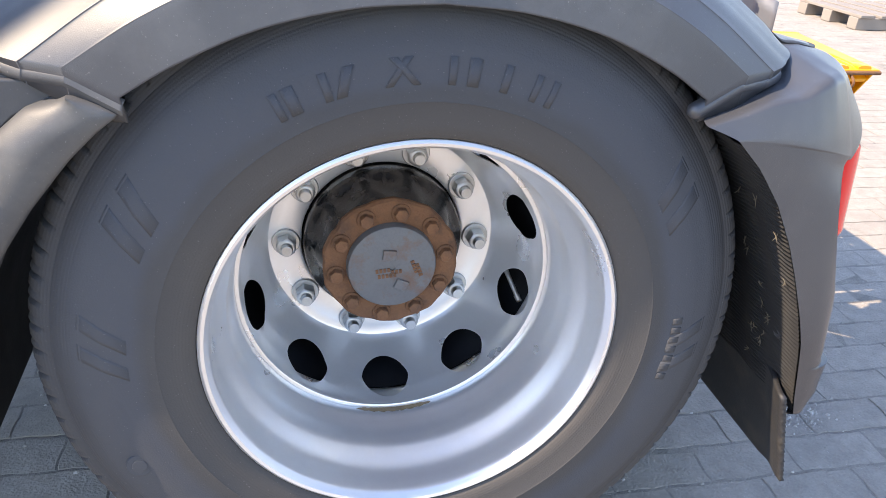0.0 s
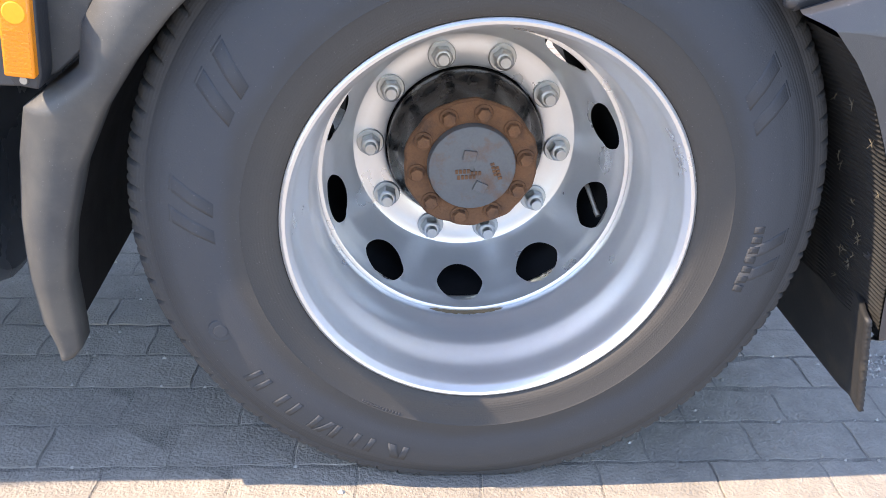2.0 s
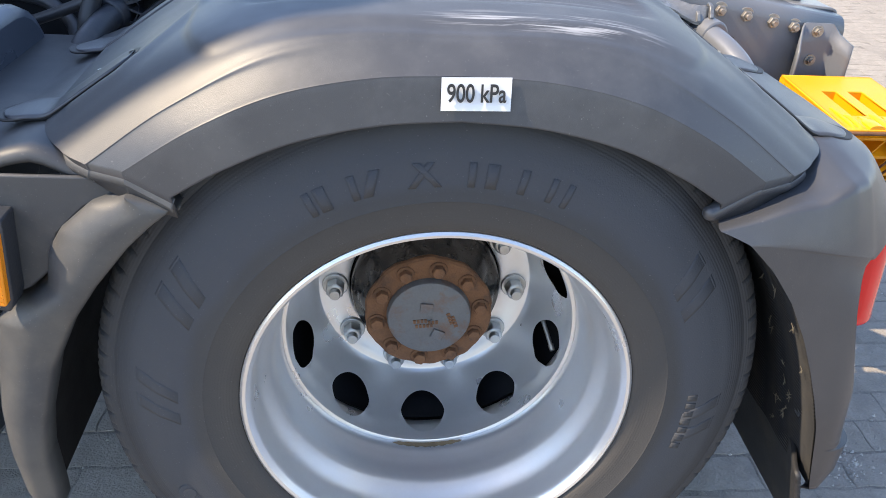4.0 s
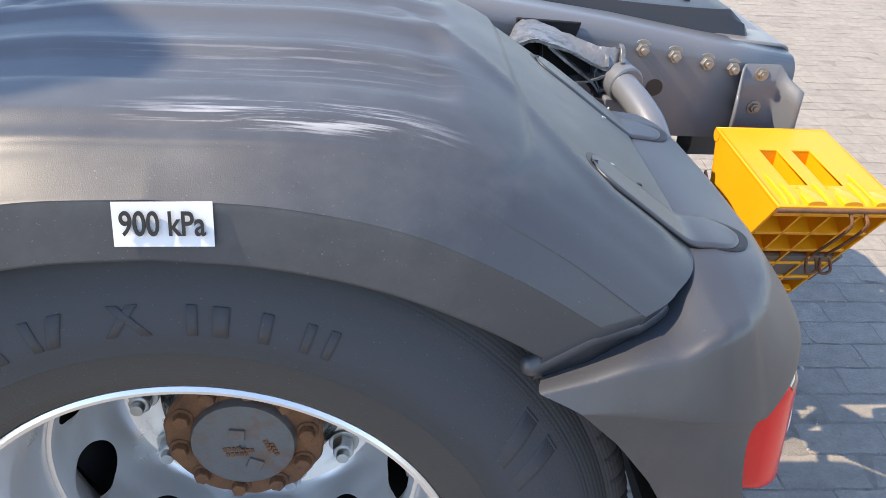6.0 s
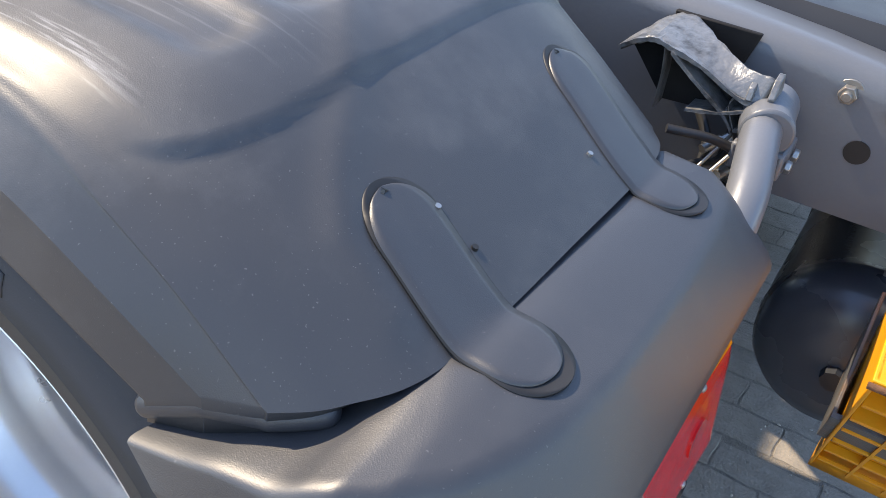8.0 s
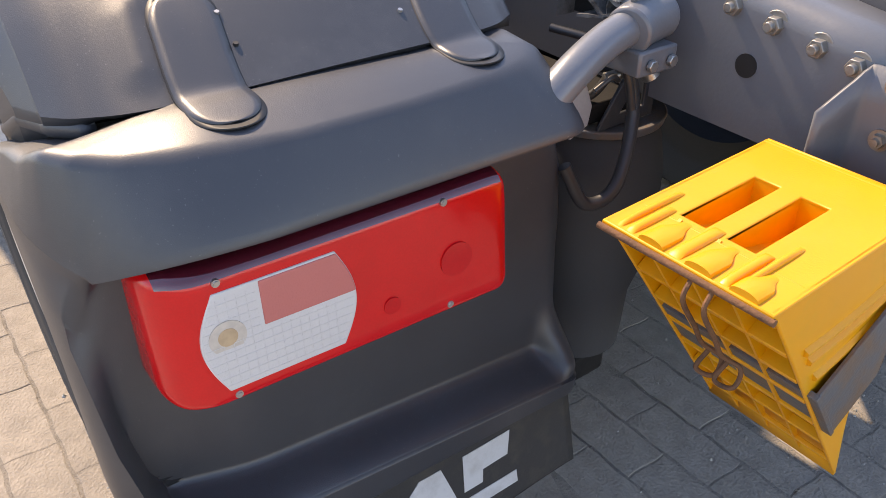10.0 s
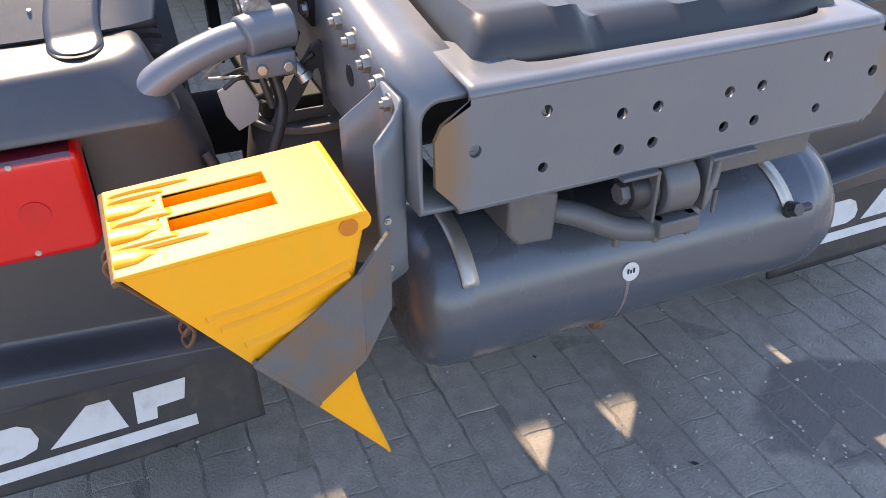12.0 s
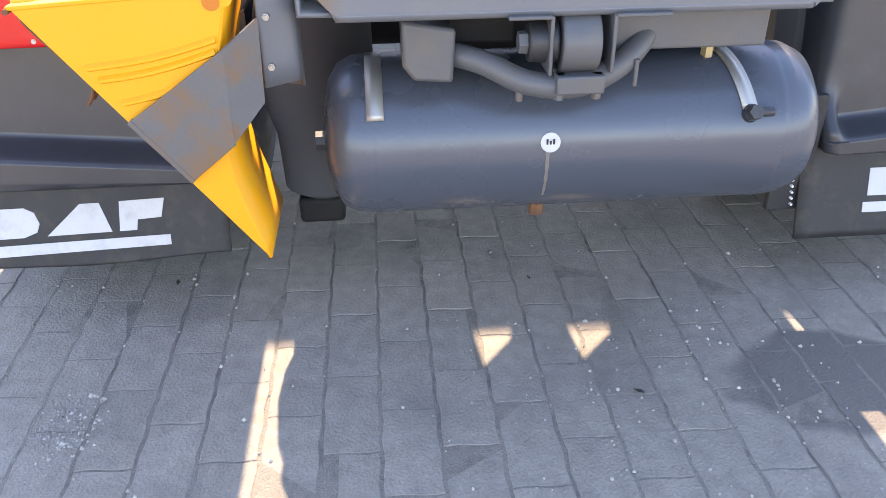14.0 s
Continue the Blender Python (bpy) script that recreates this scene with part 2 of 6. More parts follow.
# Chassis grey darkened for the shade beneath, with brownish patches.
UNDER = material("shaded_underside_paint", (0.095, 0.098, 0.104), 0.45, var=0.2, scale=14, bump=0.2, grain=180, tint=(0.14, 0.115, 0.085), tint_amount=0.5, tint_scale=16)
CHASSIS_RUST = material("chipped_grey_paint", (0.105, 0.107, 0.112), 0.5, var=0.25, scale=14, bump=0.35, tint=(0.17, 0.098, 0.050), tint_amount=0.9, tint_scale=13, tint_from=0.46)
TANK = material("tank_paint", (0.076, 0.090, 0.115), 0.27, metal=0.2, var=0.08, scale=6, bump=0.05, specular=0.6)
BARE = material("bare_metal", (0.42, 0.41, 0.38), 0.42, metal=0.7, var=0.2, scale=25)
# Near-black and dull: shade under the truck is partly put into this colour.
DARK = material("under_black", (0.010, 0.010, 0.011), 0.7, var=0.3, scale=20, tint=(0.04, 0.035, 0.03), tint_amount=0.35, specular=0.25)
YELLOW = material("yellow_plastic", (0.82, 0.345, 0.005), 0.42, var=0.06, scale=12, bump=0.15, grain=300, tint=(0.60, 0.36, 0.02), tint_amount=0.35, tint_scale=16, bump_dist=0.001)
WHITE = material("white_print", (0.72, 0.73, 0.75), 0.5, var=0.04, bump=0.02)
# For lettering, and for black pieces standing in for dark gaps and holes.
INK_GAP = material("ink_and_gap_black", (0.015, 0.015, 0.016), 0.5, var=0.1, bump=0.02)
PRINT = material("worn_white_print", (0.52, 0.53, 0.545), 0.6, var=0.08, scale=30, bump=0.1, tint=(0.34, 0.335, 0.33), tint_amount=0.5, tint_scale=25)
RED = material("red_lens", (0.66, 0.005, 0.007), 0.20, var=0.25, scale=14, bump=0.06, grain=420, specular=0.45, coat=0.25)
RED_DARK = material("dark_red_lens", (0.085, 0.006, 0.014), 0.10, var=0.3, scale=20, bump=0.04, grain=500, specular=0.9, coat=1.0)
# Darker copy of red_lens: the shade behind the lens, put into colour.
LENS_SHADE = material("shaded_red_lens", (0.60, 0.007, 0.008), 0.22, var=0.3, scale=30, bump=0.1, grain=500, specular=0.45, coat=0.25)
LAMP_WHITE = material("clear_lens", (0.62, 0.60, 0.58), 0.15, var=0.08, scale=12, bump=0.3, grain=500, coat=0.4)
LAMP_PINK = material("pink_lens", (0.55, 0.16, 0.14), 0.18, var=0.08, scale=12, bump=0.3, grain=500, coat=0.3)
AMBER = material("amber_lens", (0.85, 0.27, 0.01), 0.15, var=0.12, scale=30, bump=0.5, grain=350, coat=0.4)
# Steel paint taken darker to carry the shade round the coupling.
STEEL_DARK = material("darkened_steel_paint", (0.030, 0.034, 0.042), 0.45, var=0.2, scale=14, bump=0.2, tint=(0.10, 0.085, 0.07), tint_amount=0.4, tint_scale=20)
GREASE_DARK = material("dark_casting", (0.032, 0.036, 0.044), 0.45, var=0.4, scale=22, bump=0.5, grain=60, tint=(0.55, 0.56, 0.58), tint_amount=0.9, tint_scale=14, tint_from=0.60, bump_dist=0.004)
BOLT = material("weathered_bolt", (0.30, 0.285, 0.26), 0.45, metal=0.7, var=0.3, scale=70, tint=(0.20, 0.11, 0.06), tint_amount=0.6, tint_scale=40)
ZINC_YELLOW = material("yellow_zinc", (0.42, 0.35, 0.20), 0.4, metal=0.6, var=0.25, scale=60)
GREASE = material("greasy_casting", (0.22, 0.225, 0.23), 0.38, metal=0.35, var=0.5, scale=22, bump=0.7, grain=60, tint=(0.035, 0.035, 0.035), tint_amount=0.9, tint_scale=22, tint_from=0.47, bump_dist=0.005)
TUBE = material("painted_tube", (0.17, 0.18, 0.20), 0.36, metal=0.2, var=0.1, scale=12, bump=0.1)
PAVER = material("concrete_paver", (0.288, 0.258, 0.222), 0.92, var=0.5, scale=26, bump=0.8, grain=170, tint=(0.20, 0.182, 0.162), tint_amount=0.8, tint_scale=3.6, per_object=0.05, bump_dist=0.005, specks=0.55, speck_scale=190, speck_colour=(0.42, 0.40, 0.37), world=True)


def stained(m, centre, half, dark):
    nt = m.node_tree
    N, L = nt.nodes.new, nt.links.new
    b = nt.nodes["Principled BSDF"]
    old = b.inputs["Base Color"].links[0].from_socket
    geo = N("ShaderNodeNewGeometry")
    nz = N("ShaderNodeTexNoise")
    nz.inputs["Scale"].default_value, nz.inputs["Detail"].default_value = 5, 4
    L(geo.outputs["Position"], nz.inputs["Vector"])
    sub = N("ShaderNodeVectorMath")
    sub.operation = "SUBTRACT"
    sub.inputs[1].default_value = centre
    L(geo.outputs["Position"], sub.inputs[0])
    dv = N("ShaderNodeVectorMath")
    dv.operation = "DIVIDE"
    dv.inputs[1].default_value = half
    L(sub.outputs[0], dv.inputs[0])
    ln = N("ShaderNodeVectorMath")
    ln.operation = "LENGTH"
    L(dv.outputs[0], ln.inputs[0])
    ad = N("ShaderNodeMath")
    ad.operation = "ADD"
    L(ln.outputs["Value"], ad.inputs[0])
    L(nz.outputs["Fac"], ad.inputs[1])
    mr = N("ShaderNodeMapRange")
    mr.inputs["From Min"].default_value, mr.inputs["From Max"].default_value, mr.inputs["To Max"].default_value = 1.48, 1.32, 1.0
    L(ad.outputs[0], mr.inputs["Value"])
    mx = N("ShaderNodeMix")
    mx.data_type = "RGBA"
    L(mr.outputs[0], mx.inputs["Factor"])
    L(old, mx.inputs["A"])
    mx.inputs["B"].default_value = (*dark, 1)
    L(mx.outputs["Result"], b.inputs["Base Color"])
    return m


stained(PAVER, (0.98, 1.72, 0), (0.16, 0.26, 1), (0.15, 0.138, 0.126))
SAND = material("joint_sand", (0.235, 0.212, 0.183), 0.95, var=0.45, scale=60, bump=0.9, grain=260, bump_dist=0.006, tint=(0.10, 0.092, 0.083), tint_amount=0.75, tint_scale=14, specks=0.7, speck_scale=300, speck_colour=(0.45, 0.43, 0.40), world=True)
WOOD = material("grey_wood", (0.22, 0.19, 0.16), 0.8, var=0.3, scale=7, bump=0.4)
CAB = material("cab_paint", (0.30, 0.32, 0.35), 0.35, var=0.05)


# ---- mesh helpers ----
def thing(name, loc, label, category, group="", kind=""):
    ob = new(name)
    ob.empty_display_size = 0.05
    ob.location = loc
    return tagged(ob, label, category, group, kind)


def part(name, bm, mat, parent=None, label="", bevel=0.0, solid=0.0, smooth=True, offset=0.0, sharp=42):
    """One mesh object from a bmesh in world places, under a thing or a part."""
    me = bpy.data.meshes.new(name)
    bmesh.ops.recalc_face_normals(bm, faces=bm.faces)
    bm.to_mesh(me)
    bm.free()
    for p in me.polygons:
        p.use_smooth = smooth
    me.materials.append(mat)
    ob = new(name, me)
    if parent:
        ob.parent = parent
        if not parent.parent:
            ob.matrix_parent_inverse = Matrix.Translation(-parent.location)
    if label:
        ob["label"] = label
    if solid:
        s = ob.modifiers.new("solid", "SOLIDIFY")
        s.thickness, s.offset = solid, offset
    if bevel:
        b = ob.modifiers.new("bevel", "BEVEL")
        b.width, b.segments, b.limit_method, b.angle_limit = bevel, 2, "ANGLE", radians(40)
        b.harden_normals = False
    if smooth:
        me.set_sharp_from_angle(angle=radians(sharp))
    return ob


def single(name, bm, mat, label, category, group="", kind="", **kw):
    return tagged(part(name, bm, mat, None, **kw), label, category, group, kind)


def B():
    return bmesh.new()


def box(bm, x0, x1, y0, y1, z0, z1, m=None):
    vs = [bm.verts.new(Vector((x, y, z)) if m is None else m @ Vector((x, y, z))) for x in (x0, x1) for y in (y0, y1) for z in (z0, z1)]
    for f in ((0, 1, 3, 2), (4, 6, 7, 5), (0, 4, 5, 1), (2, 3, 7, 6), (0, 2, 6, 4), (1, 5, 7, 3)):
        bm.faces.new([vs[i] for i in f])
    return bm


def ring_frame(d):
    d = Vector(d).normalized()
    a = Vector((0, 0, 1)) if abs(d.z) < 0.9 else Vector((1, 0, 0))
    u = d.cross(a).normalized()
    return u, d.cross(u).normalized()


def cyl(bm, p0, p1, r0, r1=None, seg=20, caps=True, turn=0.0):
    r1 = r0 if r1 is None else r1
    p0, p1 = Vector(p0), Vector(p1)
    u, v = ring_frame(p1 - p0)
    rings = []
    for p, r in ((p0, r0), (p1, r1)):
        rings.append([bm.verts.new(p + r * (math.cos(a) * u + math.sin(a) * v)) for a in [turn + 2 * math.pi * k / seg for k in range(seg)]])
    for k in range(seg):
        bm.faces.new((rings[0][k], rings[0][(k + 1) % seg], rings[1][(k + 1) % seg], rings[1][k]))
    if caps:
        bm.faces.new(rings[0])
        bm.faces.new(rings[1])
    return bm


def smooth_line(pts, n=6):
    """A curve through the points."""
    P = [Vector(p) for p in pts]
    P = [2 * P[0] - P[1]] + P + [2 * P[-1] - P[-2]]
    out = []
    for i in range(1, len(P) - 2):
        for k in range(n):
            t = k / n
            a, b, c, d = P[i - 1 : i + 3]
            out.append(0.5 * (2 * b + (c - a) * t + (2 * a - 5 * b + 4 * c - d) * t * t + (3 * b - a - 3 * c + d) * t ** 3))
    out.append(P[-2])
    return out


def pipe(bm, pts, r, seg=12, caps=True):
    prev = None
    u = None
    for i, p in enumerate(pts):
        d = (Vector(pts[min(i + 1, len(pts) - 1)]) - Vector(pts[max(i - 1, 0)])).normalized()
        if u is None:
            u, v = ring_frame(d)
        else:
            u = (u - d * u.dot(d)).normalized()
            v = d.cross(u)
        ring = [bm.verts.new(Vector(p) + r * (math.cos(2 * math.pi * k / seg) * u + math.sin(2 * math.pi * k / seg) * v)) for k in range(seg)]
        if prev:
            for k in range(seg):
                bm.faces.new((prev[k], prev[(k + 1) % seg], ring[(k + 1) % seg], ring[k]))
        elif caps:
            bm.faces.new(ring)
        prev = ring
    if caps:
        bm.faces.new(prev)
    return bm


def loft(bm, rows, close=False):
    vs = [[bm.verts.new(p) for p in row] for row in rows]
    for a, b in zip(vs, vs[1:]):
        n = len(a)
        for k in range(n if close else n - 1):
            bm.faces.new((a[k], a[(k + 1) % n], b[(k + 1) % n], b[k]))
    return vs


def revolve(bm, profile, cx, cz, seg=96, shape=None):
    """Turn a profile of (radius, y) about the axle."""
    rows = []
    for r, y in profile:
        row = []
        for k in range(seg):
            a = 2 * math.pi * k / seg
            q = shape(r, y, a) if shape else r
            row.append((cx + q * math.sin(a), y, cz + q * math.cos(a)))
        rows.append(row)
    loft(bm, rows, close=True)
    return bm


def prism(bm, outline, axis, a, b):
    """Extrude a flat outline between a and b along an axis; outline in the two other axes, in order."""
    def at(p, h):
        q = list(p)
        q.insert("xyz".index(axis), h)
        return q
    lo, hi = [bm.verts.new(at(p, a)) for p in outline], [bm.verts.new(at(p, b)) for p in outline]
    bm.faces.new(lo)
    bm.faces.new(hi[::-1])
    n = len(lo)
    for k in range(n):
        bm.faces.new((lo[k], lo[(k + 1) % n], hi[(k + 1) % n], hi[k]))
    return bm


def hexbolt(bm, p, d, r, h, stud=0.0, washer=0.0):
    p, d = Vector(p), Vector(d).normalized()
    if washer:
        cyl(bm, p, p + d * h * 0.22, washer, washer, 18)
    cyl(bm, p, p + d * h, r, r * 0.94, 6)
    if stud:
        cyl(bm, p + d * h, p + d * (h + stud), r * 0.55, r * 0.5, 12)
    return bm


def lerp_curve(table, q):
    """A value from rows of (key, value), keys rising."""
    if q <= table[0][0]:
        return table[0][1]
    for (a, u), (b, v) in zip(table, table[1:]):
        if q <= b:
            t = (q - a) / (b - a)
            return u + (v - u) * t
    return table[-1][1]


def step(a, b, x):
    t = min(1, max(0, (x - a) / (b - a)))
    return t * t * (3 - 2 * t)


def text_mesh(words, size, at, right, up, mat, parent, name="lettering", depth=0.0006, squeeze=1.0, bold=0.012):
    cu = bpy.data.curves.new(name, "FONT")
    cu.body, cu.size, cu.align_x, cu.align_y, cu.extrude = words, size, "CENTER", "CENTER", depth
    cu.offset = size * bold
    tmp = bpy.data.objects.new(name, cu)
    scene.collection.objects.link(tmp)
    me = bpy.data.meshes.new_from_object(tmp.evaluated_get(bpy.context.evaluated_depsgraph_get()))
    bpy.data.objects.remove(tmp)
    r, u = Vector(right).normalized(), Vector(up).normalized()
    n = r.cross(u)
    m = Matrix.Translation(at) @ Matrix((r, u, n)).transposed().to_4x4() @ Matrix.Diagonal((squeeze, 1, 1, 1))
    bm = B()
    bm.from_mesh(me)
    bm.transform(m)
    bpy.data.meshes.remove(me)
    return part(name, bm, mat, parent, smooth=False)


# ---- ground ----
GX0, GX1, GY0, GY1 = -4.0, 5.0, -2.0, 3.6
bm = B()
box(bm, -300, 300, -300, 300, -0.3, -0.0030)
ground = single("ground", bm, SAND, "sandy joints and bedding under a paved yard", "ground", kind="structure", smooth=False)

# ---- wheel ----
WZ = 0.487
AX = 0.0


def tyre(name, parent, y0, outer=True):
    s = 1 if outer else -1
    prof = [(0.280, -0.058), (0.290, -0.086), (0.2960, -0.099), (0.2985, -0.1055), (0.304, -0.1105), (0.318, -0.1138), (0.345, -0.1156), (0.3475, -0.1170), (0.3500, -0.1160), (0.385, -0.1165), (0.415, -0.1130), (0.418, -0.1115), (0.440, -0.106),
            (0.455, -0.098), (0.4565, -0.0965), (0.460, -0.0960), (0.4615, -0.0945), (0.466, -0.0930), (0.4675, -0.0912), (0.474, -0.0885), (0.4755, -0.0865), (0.482, -0.0860), (0.490, -0.084), (0.499, -0.076), (0.505, -0.064), (0.508, -0.035), (0.508, -0.030),
            (0.508, 0.03), (0.508, 0.11), (0.508, 0.135), (0.505, 0.150), (0.490, 0.170), (0.462, 0.185), (0.40, 0.195), (0.33, 0.185), (0.290, 0.150)]

    def lug(r, y, a):
        q = r
        if r > 0.482:
            ph = (a * 84 / (2 * math.pi)) % 1.0
            cut = step(0.0, 0.05, ph) * (1 - step(0.13, 0.20, ph))
            cut = max(cut, 0.35 * step(0.46, 0.50, ph) * (1 - step(0.56, 0.60, ph)))
            depth = 0.008 if y < -0.02 else 0.006
            q = r - cut * depth * step(0.480, 0.492, r)
        if r > 0.5 and (abs(y + 0.033) < 0.004):
            q = min(q, r - 0.004)
        low = WZ - (q * -math.cos(a))
        if math.cos(a) < 0 and low < 0.002:
            q = (WZ - 0.002) / -math.cos(a)
        return q
    bm = B()
    revolve(bm, [(r, (y0 + y) if outer else (y0 - y)) for r, y in prof], AX, WZ, 672, (lambda r, y, a: lug(r, (y - y0) * s, a)))
    return part(name, bm, RUBBER, parent)


wheel = thing("dual_wheel_set", (AX, 0.0, 0.0), "silver steel truck wheel with worn black tyre and rusty hub", "wheel")
tyre_ob = tyre("tyre", wheel, 0.0)
tyre("inner_tyre", wheel, 0.40, outer=False)

bm = B()
lip = [(0.281, -0.058), (0.291, -0.086), (0.2970, -0.098), (0.2965, -0.1045), (0.2925, -0.1075), (0.2880, -0.1060)]
well = smooth_line([(0.2852, -0.101, 0), (0.2815, -0.093, 0), (0.2800, -0.080, 0), (0.2790, -0.058, 0), (0.2760, -0.044, 0), (0.2660, -0.022, 0), (0.2615, -0.010, 0), (0.2600, 0.006, 0), (0.2590, 0.026, 0), (0.2560, 0.044, 0), (0.2528, 0.058, 0), (0.2522, 0.068, 0), (0.2521, 0.078, 0)], 6)
revolve(bm, lip + [(p.x, p.y) for p in well] + [(0.2525, 0.085), (0.2530, 0.125), (0.272, 0.16), (0.285, 0.17)], AX, WZ, 160)
part("rim", bm, SILVER, wheel)
bm = B()
rows = []
for k in range(31):
    f = k / 30
    a = radians(164 + 30 * f)
    w = 0.006 * math.sqrt(max(0.0, 1 - (2 * f - 1) ** 2)) * (1 + 0.25 * math.sin(k * 1.7)) + 0.0003
    rows.append([(AX + 0.2519 * math.sin(a), 0.0715 + w * q, WZ + 0.2519 * math.cos(a)) for q in (-1, 0, 1)])
loft(bm, rows)
part("weld_stain", bm, material("weld_stain", (0.22, 0.155, 0.085), 0.7, metal=0.1, var=0.5, scale=50), wheel, "brown stain on the weld")

# wheel disc with ten hand holes
DISC = [(0.0, (0.2455, 0.0785)), (0.10, (0.2440, 0.084)), (0.25, (0.243, 0.118)), (0.55, (0.233, 0.165)), (0.80, (0.214, 0.205)), (0.90, (0.206, 0.222)), (1.0, (0.197, 0.2290))]


def disc_at(theta, s):
    for (a, u), (b, v) in zip(DISC, DISC[1:]):
        if s <= b + 1e-9:
            t = (s - a) / (b - a)
            r, y = u[0] + (v[0] - u[0]) * t, u[1] + (v[1] - u[1]) * t
            break
    return Vector((AX + r * math.sin(theta), y, WZ + r * math.cos(theta)))


bm = B()
for k in range(10):
    c = radians(36 * k + 0.0)
    half, sc = radians(18), 0.40
    rings = []
    n = 48
    for j in range(6):
        ring = []
        for i in range(n):
            a = 2 * math.pi * i / n
            ca, sa = math.cos(a), math.sin(a)
            e = 1 / max(abs(ca), abs(sa))
            sq = (ca * e, sa * e)
            cr = (ca * 0.0420 / 0.235 / half, sa * 0.0440 / 0.145)
            f = (j / 5)
            su, sv = cr[0] + (sq[0] - cr[0]) * f, cr[1] + ((sq[1] * (0.60 if sq[1] > 0 else 0.40)) - cr[1]) * f
            ring.append(bm.verts.new(disc_at(c + su * half, sc + sv)))
        if rings:
            for i in range(n):
                bm.faces.new((rings[-1][i], rings[-1][(i + 1) % n], ring[(i + 1) % n], ring[i]))
        rings.append(ring)
    # turned-in lip of the hole
    lip = [bm.verts.new(v.co + Vector((0, 0.012, 0)) - (v.co - Vector((AX, v.co.y, WZ))).normalized() * 0.001) for v in rings[0]]
    for i in range(n):
        bm.faces.new((rings[0][i], lip[i], lip[(i + 1) % n], rings[0][(i + 1) % n]))
bmesh.ops.remove_doubles(bm, verts=bm.verts, dist=0.0008)
part("wheel_disc", bm, SILVER, wheel)
bm = B()
revolve(bm, [(0.2524, 0.0770), (0.2512, 0.0758), (0.2470, 0.0758), (0.2452, 0.0768), (0.2450, 0.0800)], AX, WZ, 160)
part("disc_edge", bm, SILVER, wheel)
bm = B()
revolve(bm, [(0.199, 0.2280), (0.191, 0.231), (0.180, 0.2315), (0.146, 0.2315), (0.142, 0.234), (0.141, 0.245)], AX, WZ, 96)
part("mounting_face", bm, SILVER, wheel)
for k in range(10):
    a = radians(-18 + 36 * k)
    bm = B()
    c = Vector((AX + 0.1675 * math.sin(a), 0.231, WZ + 0.1675 * math.cos(a)))
    cyl(bm, c, c - Vector((0, 0.006, 0)), 0.0245, 0.0235, 24)
    cyl(bm, c - Vector((0, 0.006, 0)), c - Vector((0, 0.026, 0)), 0.0185, 0.0175, 6, turn=k * 0.7)
    cyl(bm, c - Vector((0, 0.026, 0)), c - Vector((0, 0.029, 0)), 0.0165, 0.013, 20)
    cyl(bm, c - Vector((0, 0.029, 0)), c - Vector((0, 0.041, 0)), 0.0105, 0.0098, 16)
    part("wheel_nut", bm, NUT, wheel, bevel=0.0012)
bm = B()
revolve(bm, [(0.139, 0.26), (0.138, 0.215), (0.134, 0.205), (0.128, 0.202), (0.124, 0.19), (0.118, 0.168), (0.108, 0.150), (0.09, 0.148)], AX, WZ, 96,
        lambda r, y, a: r - (0.006 * (0.5 + 0.5 * math.cos(a * 10)) if 0.155 < y < 0.2 else 0))
part("hub", bm, HUB_BLACK, wheel, "glossy black hub drum")
bm = B()
revolve(bm, [(0.095, 0.152), (0.108, 0.151), (0.113, 0.147), (0.1135, 0.138), (0.110, 0.134), (0.080, 0.133), (0.074, 0.134)], AX, WZ, 96,
        lambda r, y, a: r + (0.0014 * math.cos(a * 10 + 0.4) + 0.0006 * math.cos(a * 23) if r > 0.1 else 0))
flange = part("hub_flange", bm, RUST, wheel, "rusty ring of the axle shaft flange")
for k in range(10):
    a = radians(36 * k + 8)
    bm = B()
    c = Vector((AX + 0.0925 * math.sin(a), 0.134, WZ + 0.0925 * math.cos(a)))
    cyl(bm, c, c - Vector((0, 0.004, 0)), 0.0165, 0.0155, 18)
    cyl(bm, c - Vector((0, 0.004, 0)), c - Vector((0, 0.015, 0)), 0.0125, 0.0115, 6, turn=k)
    part("flange_bolt", bm, RUST, flange, bevel=0.0012)
bm = B()
revolve(bm, [(0.0001, 0.120), (0.0045, 0.120), (0.005, 0.1175), (0.068, 0.1175), (0.0725, 0.1195), (0.074, 0.124), (0.075, 0.136)], AX, WZ, 64)
cap = part("hub_cap", bm, HUB_GREY, wheel, "grey cast cap with raised marks")
for (u, v, w, h, t) in ((-0.006, 0.024, 0.022, 0.018, 0.1), (0.016, -0.032, 0.022, 0.018, 0.4)):
    bm = B()
    box(bm, -w / 2, w / 2, -0.0035, 0.002, -h / 2, h / 2, Matrix.Translation((AX + u, 0.1165, WZ + v)) @ Matrix.Rotation(t, 4, "Y"))
    part("cast_lug", bm, HUB_GREY, cap, bevel=0.001)
random.seed(4)
for (u, v, n, t) in ((0.032, 0.012, 4, 1.2), (0.040, 0.006, 4, 1.2), (-0.028, -0.006, 4, -0.1), (-0.024, -0.016, 5, -0.1), (-0.002, -0.008, 3, -0.1)):
    bm = B()
    for k in range(n):
        box(bm, k * 0.0065, k * 0.0065 + 0.0045, -0.0012, 0.001, -0.0035, 0.0035, Matrix.Translation((AX + u, 0.1172, WZ + v)) @ Matrix.Rotation(t, 4, "Y"))
    part("cast_mark", bm, RUST, cap)
